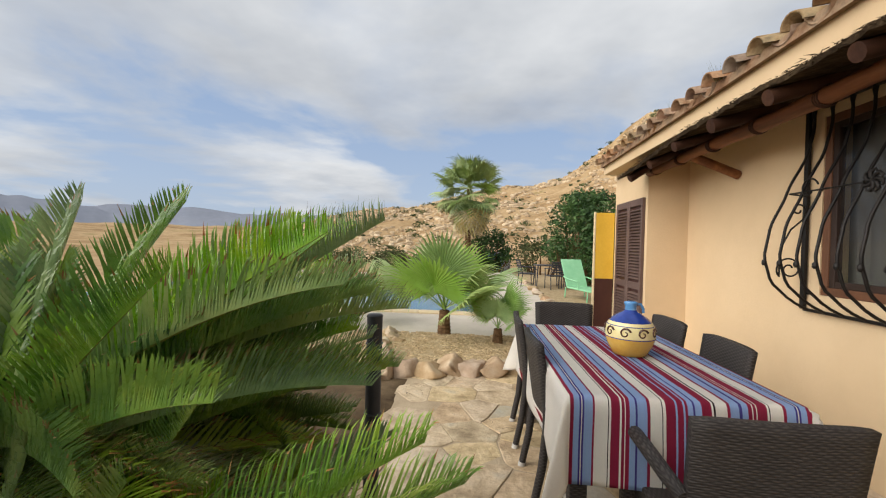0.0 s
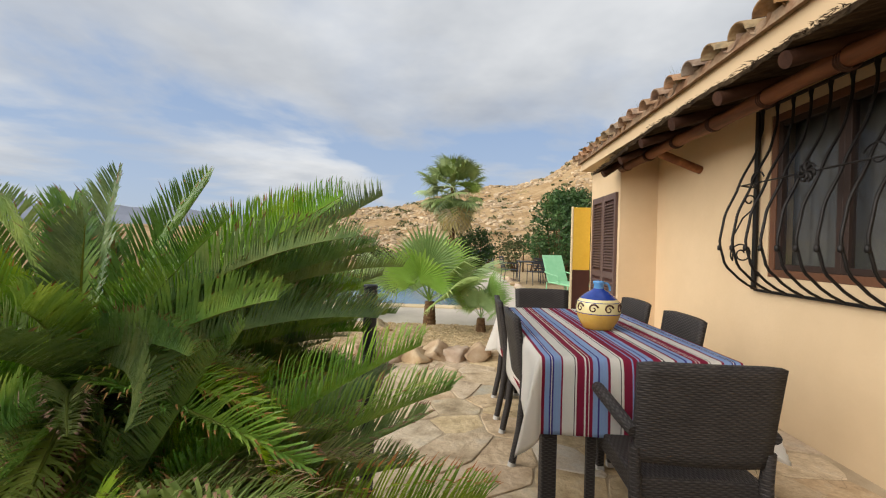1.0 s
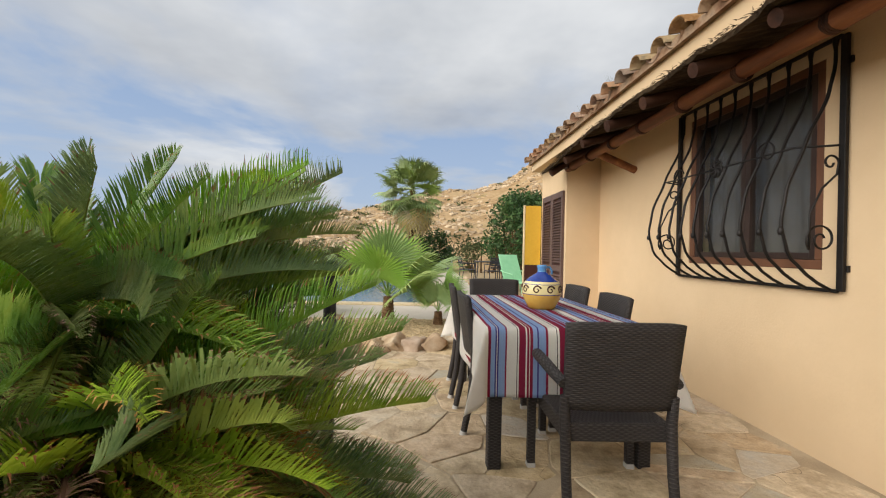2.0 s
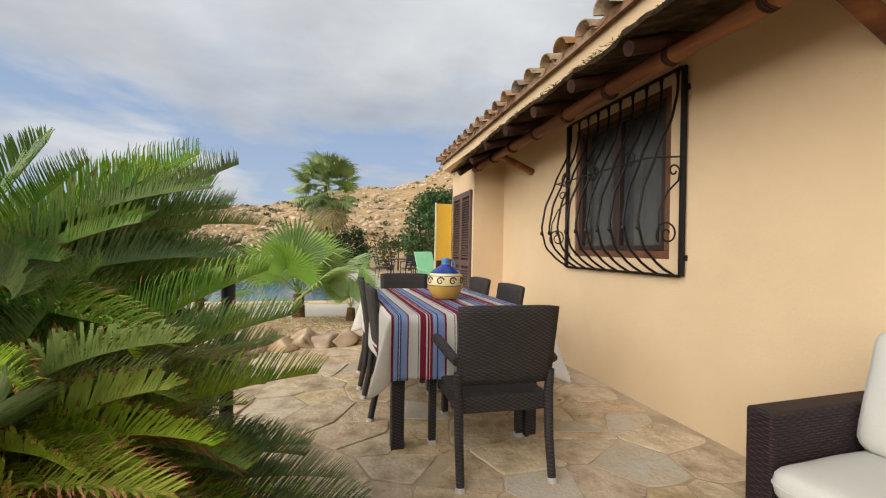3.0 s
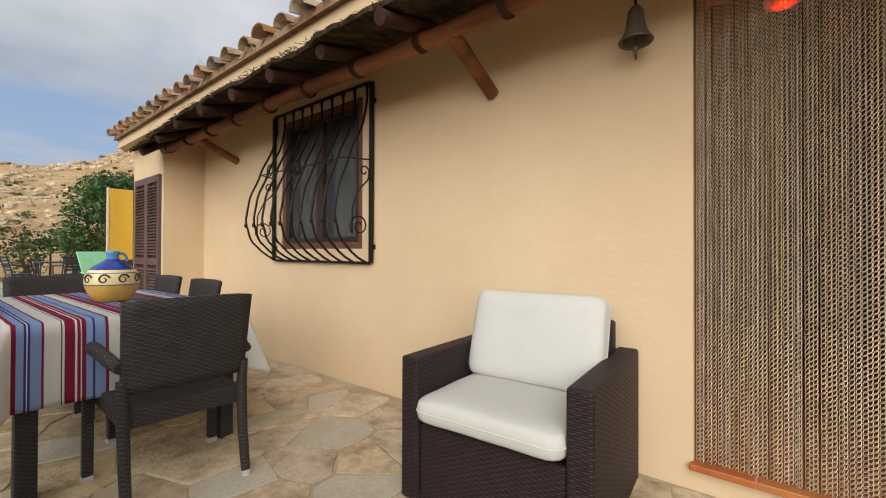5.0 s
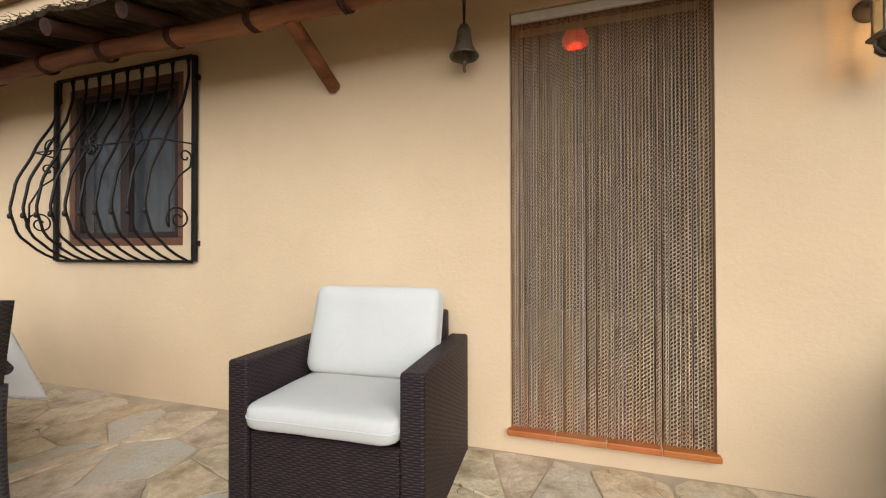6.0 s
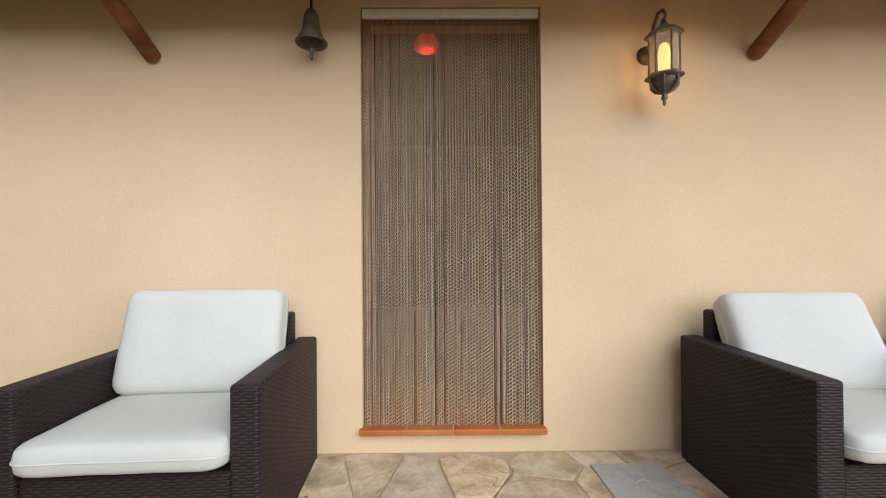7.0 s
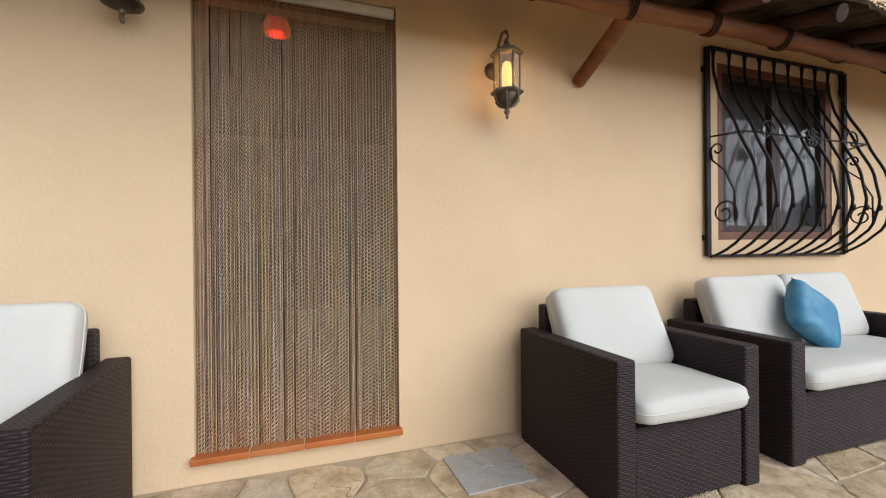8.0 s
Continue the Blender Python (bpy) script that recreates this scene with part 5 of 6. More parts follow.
def pebbles():
    rnd = random.Random(12)
    verts, faces = [], []
    for _ in range(3600):
        x, y = rnd.uniform(-1.7, 0.9), rnd.uniform(4.6, 6.0)
        lump(verts, faces, (x, y, 0.095 + 0.03 * noise.noise(Vector((x * 3, y * 3, 1.0)))), rnd.uniform(0.010, 0.026), rnd)
    tagged(raw("pebbles", verts, faces, M_GRAVEL), "loose golden gravel in the planting bed", "gravel", kind="stuff")


pebbles()


def boulder(name, m, size, seed, group, label):
    bm = bmesh.new()
    bmesh.ops.create_icosphere(bm, subdivisions=3, radius=1.0)
    tilt = Matrix.Rotation(seed, 3, Vector((0.3, 0.5, 0.8)).normalized())
    for v in bm.verts:
        p = v.co.copy()
        k = 1 + 0.30 * noise.noise(p * 1.1 + Vector((seed, 0, 0))) + 0.12 * noise.noise(p * 3.2 + Vector((seed, 5, 0)))
        q = p * k
        q = Vector([math.copysign(min(abs(c), 0.62 + 0.10 * math.sin(seed * 1.7 + i * 2.1)), c) for i, c in enumerate(q)])
        q += p * (0.16 * noise.noise(p * 2.6 + Vector((seed, 9, 2))) + 0.07 * noise.noise(p * 7.0 + Vector((seed, 1, 2))))
        q = tilt @ q
        v.co = Vector((q.x * size[0], q.y * size[1], q.z * size[2]))
    ob = part(name, bm, M_ROCK, smooth=True)
    ob.matrix_world = m
    return tagged(ob, label, "rock", group)


rnd = random.Random(44)
x = -1.15
while x < 1.0:
    w = rnd.uniform(0.09, 0.17)
    boulder("edging_stone", pose(x + w, 4.52 + 0.20 * x + rnd.uniform(-0.04, 0.04), 0.045 + rnd.uniform(-0.02, 0.03), 0, 0, rnd.uniform(-25, 25)), (w * 1.6, rnd.uniform(0.15, 0.21), rnd.uniform(0.13, 0.18)), x * 9, "bed edging stones", "rough pinkish limestone edging the gravel bed")
    x += 2 * w - 0.02
for k in range(9):
    boulder("edging_stone", pose(-1.0 + rnd.uniform(-0.15, 0.15), 4.6 + 0.17 * k, 0.08, 0, 0, rnd.uniform(0, 180)), (rnd.uniform(0.09, 0.15), rnd.uniform(0.09, 0.14), rnd.uniform(0.08, 0.14)), 40 + k, "bed edging stones", "rough pinkish limestone edging the gravel bed")
for k in range(16):
    boulder("path_stone", pose(1.88 + rnd.uniform(-0.05, 0.05), 6.6 + 0.6 * k, 0.05, 0, 0, rnd.uniform(0, 180)), (rnd.uniform(0.10, 0.2), rnd.uniform(0.12, 0.26), rnd.uniform(0.07, 0.12)), 70 + k, "path edging stones", "pale stone edging the garden path")


# ---- plants ----
def frond_mesh(name, length, rise, droop, leaflet, pairs, mats, seed, tilt=0.45, curl=0.0, scorch=0.12):
    """A feather leaf along +x: an arching rachis with narrow leaflets in a shallow V."""
    rnd = random.Random(seed)
    n = 24
    pts, a = [Vector((0, 0, 0))], rise
    for i in range(n):
        a -= droop / n * (0.4 + 1.2 * i / n)
        pts.append(pts[-1] + Vector((math.cos(a), curl * i / n, math.sin(a))) * (length / n))
    verts, faces, slots = [], [], []

    def along(s):
        f = min(s, 1.0) * n
        i = min(int(f), n - 1)
        return pts[i].lerp(pts[i + 1], f - i), (pts[i + 1] - pts[i]).normalized()

    # the rachis, three-sided and tapered, with a ring at every pair of leaflets
    rings = pairs + 8
    lat = Vector((0, 1, 0))
    for k in range(rings + 1):
        p, t = along(k / rings)
        r = 0.0085 * (1 - 0.85 * k / rings)
        nrm = t.cross(lat).normalized()
        nrm = nrm if nrm.z > 0 else -nrm
        verts.extend([p + lat * r, p - lat * r, p + nrm * r])
        if k:
            q = 3 * (k - 1)
            for c in range(3):
                faces.append((q + c, q + (c + 1) % 3, q + 3 + (c + 1) % 3, q + 3 + c))
                slots.append(1)
    for k in range(8, rings):
        s = (k + 0.5) / rings
        p, t = along(s)
        nrm = t.cross(lat).normalized()
        nrm = nrm if nrm.z > 0 else -nrm
        prof = (math.sin(math.pi * (0.10 + 0.82 * s)) ** 0.55) * (1.0 - 0.25 * s)
        fwd = radians(50 - 26 * s)
        for sd in (-1, 1):
            if rnd.random() < 0.03:
                continue
            j = rnd.gauss(0, 0.085)
            out = lat * sd * math.sin(fwd + j) + t * math.cos(fwd + j) + nrm * (tilt + rnd.gauss(0, 0.09))
            out.normalize()
            side_v = out.cross(nrm).normalized()
            ln = leaflet * prof * rnd.uniform(0.9, 1.08)
            w = 0.0029 * (0.7 + 0.5 * prof)
            bend = rnd.uniform(0.05, 0.45)
            m1 = p + out * ln * 0.42 + nrm * bend * ln * 0.16
            m2 = p + out * ln * 0.76 + nrm * bend * ln * 0.08
            m3 = p + out * ln - nrm * bend * ln * 0.32
            b = len(verts)
            verts.extend([m1 - side_v * w, m1 + side_v * w, m2 - side_v * w * 0.8, m2 + side_v * w * 0.8, m3])
            a0 = 3 * k + (0 if sd > 0 else 1)
            if (verts[a0 + 3] - verts[a0]).dot(side_v) > 0:
                faces.append((a0, a0 + 3, b + 1, b))
            else:
                faces.append((a0 + 3, a0, b + 1, b))
            faces.append((b, b + 1, b + 3, b + 2))
            faces.append((b + 2, b + 3, b + 4))
            slots.extend([0, 0, 2 if rnd.random() < scorch * (0.5 + 2 * s) else 0])
    me = bpy.data.meshes.new(name)
    me.from_pydata(verts, [], faces)
    for m in mats:
        me.materials.append(m)
    me.polygons.foreach_set("material_index", slots)
    return me


GREEN = [frond_mesh("frond", 0.84, 0.0, d, 0.205, 92, (M_FROND, M_RACHIS, M_DEAD), k, tilt, curl, sc) for k, (d, tilt, curl, sc) in enumerate(((0.35, 1.05, 0.15, 0.06), (0.6, 1.3, -0.2, 0.1), (0.85, 0.85, 0.25, 0.25), (1.1, 0.75, -0.15, 0.15), (0.05, 1.45, 0.0, 0.03), (0.5, 1.15, 0.3, 0.4)))]
YOUNG = [frond_mesh("frond", 0.66, 0.0, d, 0.165, 78, (M_YFROND, M_RACHIS, M_DEAD), 20 + k, 0.5, c, 0.5) for k, (d, c) in enumerate(((0.55, 0.15), (1.0, -0.2)))]
DRY = [frond_mesh("frond", 0.64, 0.0, d, 0.13, 54, (M_DEAD, M_DEAD, M_DEAD), 40 + k, 0.3, c) for k, (d, c) in enumerate(((1.1, 0.2), (1.7, -0.2)))]


def cycad(base, head, count, seed, label, keys=(), spread=1.0, low=-35, dry=5, sector=None, high=62, young=0.0, flow=(), wide=0.13):
    """A shaggy trunk with a crown of fronds; flow = (count, azimuths, elevations, size) leans a layer of them one way."""
    top = thing("cycad", pose(*base), label, "cycad", "cycads beside the terrace")
    rnd = random.Random(seed)
    bm = bmesh.new()
    lathe(bm, [(wide + 0.015 * (k % 2) - 0.03 * k / 12, head * k / 12) for k in range(13)], 20)
    part("trunk", bm, M_TRUNK, top, "shaggy brown trunk")

    def put(me, az, el, size, roll=0.0, lift=0.0):
        ob = new("frond", me)
        ob.parent = top
        q = Euler((radians(roll), -radians(el), radians(az)), "XYZ")
        off = q.to_matrix() @ Vector((0.05, 0, 0))
        ob.matrix_local = Matrix.LocRotScale(Vector((0, 0, head + lift)) + off, q, (size, size, size))
        return ob

    for k in range(count):
        u = (k + 0.5) / count
        az = k * 137.5 + rnd.uniform(-14, 14)
        el = high + (low - high) * u ** 0.85 + rnd.uniform(-8, 8)
        if sector and el < 8 and sector[0] < ((az + 180) % 360 - 180) < sector[1]:
            continue
        me = rnd.choice(YOUNG) if rnd.random() < young else GREEN[4 if u < 0.12 else rnd.choice((0, 0, 1, 1, 2, 3, 5))]
        put(me, az, el, spread * rnd.uniform(0.82, 1.08) * (0.72 if u < 0.3 else 1.0), rnd.uniform(-35, 35))
    for n, az, el, size, kinds in flow:
        for k in range(n):
            u = (k + 0.5) / n
            put(rnd.choice(kinds), az[0] + (az[1] - az[0]) * ((k * 0.618) % 1.0) + rnd.uniform(-4, 4), el[0] + (el[1] - el[0]) * u + rnd.uniform(-4, 4), size * rnd.uniform(0.78, 1.1), rnd.uniform(-45, 30), rnd.uniform(-0.10, 0.03))
    for az, el, size, which, roll in keys:
        put(which, az, el, size, roll)
    for k in range(dry):
        ob = put(DRY[k % 2], rnd.uniform(0, 360), rnd.uniform(-55, -15), rnd.uniform(0.8, 1.0), rnd.uniform(-30, 30))
        ob["label"] = "dry brown hanging frond"
    return top


MIXED = [GREEN[0], GREEN[1], YOUNG[0], YOUNG[1], GREEN[5]]
RISING = [GREEN[0], GREEN[0], GREEN[4], GREEN[1], GREEN[5]]
cycad((-0.68, 0.78, 0.0), 0.97, 46, 3, "large dark green sago cycad with arching fronds",
      keys=((52, 34, 0.98, GREEN[0], 14), (40, 33, 0.94, GREEN[4], -12), (64, 37, 0.92, GREEN[0], 25), (28, 30, 0.86, GREEN[5], -20), (96, 44, 0.80, GREEN[4], 10), (124, 44, 0.78, GREEN[4], -10),
            (150, 42, 0.78, GREEN[0], 20), (84, 48, 0.66, DRY[0], 0), (66, 50, 0.62, DRY[1], 30), (104, 44, 0.70, DRY[0], 10), (48, 46, 0.60, DRY[1], -20)),
      flow=((18, (5, 90), (44, 20), 0.82, RISING), (12, (70, 190), (44, 14), 0.78, RISING), (14, (-75, 10), (40, -6), 0.60, MIXED), (8, (-110, 50), (-4, -55), 0.62, MIXED), (24, (-100, 60), (16, -44), 0.78, YOUNG), (6, (-90, 30), (-10, -55), 0.66, DRY)),
      low=-30, high=46, spread=0.74, sector=(-110, 0), dry=3, wide=0.09)
cycad((-0.78, 1.28, 0.0), 0.78, 42, 7, "sago cycad with long dark fronds over the paving",
      keys=((6, 20, 0.56, GREEN[1], 0), (24, 36, 0.84, GREEN[0], 0), (38, 40, 0.88, GREEN[4], 10), (50, 44, 0.82, GREEN[4], 0), (-12, 8, 0.56, GREEN[0], 0), (14, 30, 0.72, GREEN[0], 20)),
      flow=((18, (-20, 60), (44, 10), 0.66, RISING), (10, (-60, 0), (30, -16), 0.52, MIXED)), spread=0.54, low=-28, high=46)
cycad((-0.50, 0.60, 0.0), 0.70, 40, 11, "low young sago cycad with bright and dry fronds",
      flow=((18, (-45, 75), (48, 0), 0.74, MIXED), (22, (-60, 70), (46, -10), 0.78, YOUNG), (8, (-60, 40), (44, 5), 0.72, DRY)), spread=0.70, low=0, dry=5, high=60, young=0.5, wide=0.09)
cycad((-0.48, 0.88, 0.0), 0.42, 36, 15, "small sago cycad at the edge of the paving",
      keys=((-14, 8, 0.86, GREEN[0], 10), (-4, 14, 0.80, GREEN[5], -15), (-24, 4, 0.90, YOUNG[0], 0), (10, 6, 0.70, GREEN[1], 10), (-34, 14, 0.84, GREEN[1], -10), (-20, 20, 0.86, YOUNG[1], 20)),
      flow=((12, (-45, 50), (44, -6), 0.66, MIXED), (14, (-80, 40), (50, 0), 0.68, YOUNG)), spread=0.60, low=-5, dry=5, high=62, young=0.5, wide=0.08)
cycad((-0.84, 0.24, 0.0), 0.70, 30, 19, "shaggy sago cycad with brown dry fronds below",
      keys=tuple((az, el, 0.80, DRY[k % 2], 20 * (k % 3) - 20) for k, (az, el) in enumerate(((20, 4), (30, -8), (12, -6), (42, -14), (25, -22), (5, -16), (36, -2)))),
      flow=((12, (0, 90), (38, 8), 0.66, MIXED), (18, (-5, 80), (34, -10), 0.80, YOUNG)), spread=0.66, low=-20, high=44, young=0.3, dry=4)


def fan_mesh(name, radius, blades, spread, droop, seed, mat, stem):
    """A fan leaf: stem along +x, then folded blades that split and droop at the tips."""
    rnd = random.Random(seed)
    verts, faces = [], []
    n = 8
    for i in range(n + 1):
        u = i / n
        p = Vector((stem * u, 0, -0.10 * stem * u * u))
        r = 0.012 * (1.2 - 0.6 * u) * (radius / 0.6)
        verts += [p + Vector((0, r, 0)), p + Vector((0, -r, 0)), p + Vector((0, 0, r))]
        if i:
            b = 3 * (i - 1)
            for c in range(3):
                faces.append((b + c, b + (c + 1) % 3, b + 3 + (c + 1) % 3, b + 3 + c))
    hub = Vector((stem, 0, -0.10 * stem))
    for k in range(blades):
        a = radians(-spread + 2 * spread * (k + 0.5) / blades)
        ln = radius * (0.78 + 0.22 * math.cos(a)) * rnd.uniform(0.9, 1.05)
        d = Vector((math.cos(a), math.sin(a), 0))
        s = Vector((-math.sin(a), math.cos(a), 0))
        half = radians(spread) / blades
        prev = None
        tip = 3 * n
        for u, w, z in ((0.06, 0.06, 0.0), (0.35, 0.35, 0.02), (0.60, 0.46, 0.0), (0.82, 0.22, -0.05 * droop), (1.0, 0.01, -0.20 * droop * rnd.uniform(0.4, 1.6))):
            c = hub + d * ln * u + Vector((0, 0, z * radius - 0.12 * radius * abs(math.sin(a))))
            wd = ln * half * w * 1.45
            b = len(verts)
            verts += [c - s * wd, c + Vector((0, 0, wd * 0.6)), c + s * wd]
            if prev is not None:
                faces += [(prev, prev + 1, b + 1, b), (prev + 1, prev + 2, b + 2, b + 1)]
            else:
                faces += [(tip, b + 1, b), (tip + 1, b + 2, b + 1)]
            prev = b
    me = bpy.data.meshes.new(name)
    me.from_pydata(verts, [], faces)
    me.materials.append(mat)
    return me


FANS = [fan_mesh("fan_leaf", 0.62, 44, 128, d, k, M_FAN, 0.50) for k, d in enumerate((0.5, 1.0, 1.6))]
M_FANDARK = material("fan_palm_crown_green", [(0.17, 0.24, 0.07), (0.32, 0.38, 0.13)], rough=0.5, scale=2.0, per_piece=0.6, island=0.25, spec=0.35)
M_SKIRT = material("fan_palm_dry", [(0.30, 0.25, 0.11), (0.46, 0.38, 0.20)], rough=0.9, scale=3.0, per_piece=0.5, island=0.3, spec=0.1)
BIGFAN = [fan_mesh("fan_leaf", 0.74, 24, 112, d, 10 + k, M_FANDARK, 0.85) for k, d in enumerate((0.8, 1.8))]
DRYFAN = [fan_mesh("fan_leaf", 0.75, 22, 95, 2.5, 20, M_SKIRT, 0.60)]


def fan_palm(base, trunk, radius, leaves, meshes, label, seed, low, scale, skirt=0, group=""):
    top = thing("fan_palm", pose(*base), label, "palm tree", group)
    rnd = random.Random(seed)
    bm = bmesh.new()
    n = 14
    lathe(bm, [(radius * (1.25 - 0.35 * k / n) * (1 + 0.10 * (k % 2)), trunk * k / n) for k in range(n + 1)], 14)
    part("trunk", bm, M_TRUNK, top, "fibrous brown trunk")
    for k in range(leaves + skirt):
        dead = k >= leaves
        u = (k + 0.5) / leaves
        az = k * 137.5 + rnd.uniform(-15, 15)
        el = rnd.uniform(-75, -50) if dead else 80 + (low - 80) * u + rnd.uniform(-8, 8)
        ob = new("fan_leaf", rnd.choice(DRYFAN if dead else meshes))
        ob.parent = top
        sc = scale * rnd.uniform(0.8, 1.1) * (1.2 if dead else 1.0)
        ob.matrix_local = Matrix.LocRotScale(Vector((0, 0, trunk - (0.28 if dead else 0))), Euler((rnd.uniform(-0.4, 0.4), -radians(el), radians(az))), (sc, sc, sc))
        if dead:
            ob["label"] = "dry straw-coloured hanging leaf"
    return top


fan_palm((-0.33, 5.92, 0.08), 0.36, 0.075, 11, FANS, "small fan palm with wide bright green leaves", 2, 22, 1.12, group="young fan palms")
fan_palm((0.40, 5.58, 0.08), 0.20, 0.055, 7, FANS, "young fan palm in the gravel bed", 5, 25, 0.62, group="young fan palms")
fan_palm((-1.9, 6.9, 0.05), 0.25, 0.06, 9, FANS, "young fan palm beside the pool", 9, 10, 0.9, group="young fan palms")
fan_palm((-0.42, 21.0, -0.1), 4.30, 0.13, 60, BIGFAN, "tall fan palm with a full crown and dry skirt", 14, -78, 1.27, skirt=24)


def bush(name, clumps, size, count, mat, label, seed, category="bush", trunk=True):
    rnd = random.Random(seed)
    top = thing(name, pose(clumps[0][0][0], clumps[0][0][1], 0), label, category)
    ox, oy = clumps[0][0][0], clumps[0][0][1]
    verts, faces = [], []
    local = [((c[0] - ox, c[1] - oy, c[2]), r, h) for c, r, h in clumps]
    leaf_cloud(local, size, count, rnd, verts, faces)
    raw("crown", verts, faces, mat, top)
    bm = bmesh.new()
    for (c, r, h) in local:
        tube(bm, [(c[0] * 0.6, c[1] * 0.6, -0.15), (c[0] * 0.9, c[1] * 0.9, c[2] * 0.5), c], [0.05, 0.035, 0.01], 6)
    part("branch_frame", bm, M_TRUNK, top)
    return top


rnd = random.Random(61)
hedge = [((2.7 + 2.9 * rnd.random(), 12.9 + 3.6 * rnd.random(), 0.5 + 2.1 * rnd.random()), rnd.uniform(0.5, 0.8), rnd.uniform(0.45, 0.7)) for _ in range(34)]
hedge += [((3.3 + 2.2 * rnd.random(), 13.6 + 2 * rnd.random(), 2.75 + 0.55 * rnd.random()), 0.55, 0.45) for _ in range(10)]
bush("hedge_tree", hedge, 0.075, 330, M_LEAF, "dense dark green spreading bush behind the seats", 62, "bush")
bush("shrub", [((0.1 + 1.6 * rnd.random(), 22 + rnd.random(), 0.4 + 1.6 * rnd.random()), 0.6, 0.5) for _ in range(14)], 0.09, 220, M_LEAF, "dark rounded shrub beside the tall palm", 63)
bush("shrub", [((2.1 + 2.3 * rnd.random(), 20.5 + 2 * rnd.random(), 0.4 + 1.5 * rnd.random()), 0.65, 0.55) for _ in range(10)], 0.08, 170, M_OLIVE, "dusty grey-green shrub on the slope", 64)
for k in range(9):
    x = -7.2 + 0.8 * k
    bush("shrub", [((x + rnd.uniform(-0.4, 0.4), 18.9 + rnd.random(), 0.3 + 0.6 * rnd.random()), 0.45, 0.35) for _ in range(4)], 0.07, 150, M_OLIVE, "low grey-green shrub behind the pool", 70 + k)

# ---- small things in the garden ----
post = thing("fence_post", pose(-0.262, 1.68, 0), "dark grey round metal post beside the cycads", "post")
bm = bmesh.new()
tube(bm, [(0, 0, 0), (0, 0, 1.078)], 0.029, 16)
part("pole", bm, M_POST, post, smooth=True)
bm = bmesh.new()
lathe(bm, [(0.030, 1.078), (0.031, 1.083), (0.027, 1.089), (0.004, 1.091)], 16)
part("cap", bm, M_POST, post, smooth=True)
for z in (0.35, 0.72, 0.98):
    bm = bmesh.new()
    tube(bm, [(0.0295 * math.cos(a), 0.0295 * math.sin(a), z) for a in np.linspace(0, 2 * math.pi, 17)], 0.004, 5, caps=False)
    part("ring", bm, M_POST, post, smooth=True)

gate = thing("painted_door", pose(1.70, 5.96, 0), "open door painted yellow above and dark brown below", "door")
bm = bmesh.new()
box(bm, (0.012, 0, 0.952), (0.255, 0.035, 1.85), 0.004)
part("upper_panel", bm, M_YELLOW, gate, "yellow painted upper panel")
bm = bmesh.new()
box(bm, (0.012, 0, 0.03), (0.255, 0.035, 0.95), 0.004)
part("lower_panel", bm, M_DARKRED, gate, "dark brown painted lower panel")
bm = bmesh.new()
box(bm, (-0.012, -0.004, 0.0), (0.010, 0.04, 1.86), 0.003)
part("edge_strip", bm, M_COPING, gate, "cream edge strip")


def lounger():
    top = thing("sun_lounger", pose(2.82, 11.2, 0.04, 0, 0, 16), "mint green plastic sun lounger with raised back", "lounger")
    bm = bmesh.new()
    box(bm, (-0.30, -0.95, 0.26), (0.30, 0.20, 0.31), 0.015)
    part("seat", bm, M_GREEN, top)
    bm = bmesh.new()
    box(bm, (-0.30, 0, -0.02), (0.30, 0.80, 0.02), 0.015, m=pose(0, 0.20, 0.30, 62, 0, 0))
    part("backrest", bm, M_GREEN, top)
    for sx in (-1, 1):
        for y in (-0.8, 0.3):
            bm = bmesh.new()
            tube(bm, [(sx * 0.27, y, 0.27), (sx * 0.29, y, 0.0)], 0.018, 8)
            part("leg", bm, M_GREEN, top)
        bm = bmesh.new()
        tube(bm, [(sx * 0.33, -0.45, 0.28), (sx * 0.34, -0.42, 0.48), (sx * 0.34, 0.1, 0.52), (sx * 0.32, 0.35, 0.55)], 0.016, 8)
        part("armrest", bm, M_GREEN, top)


lounger()


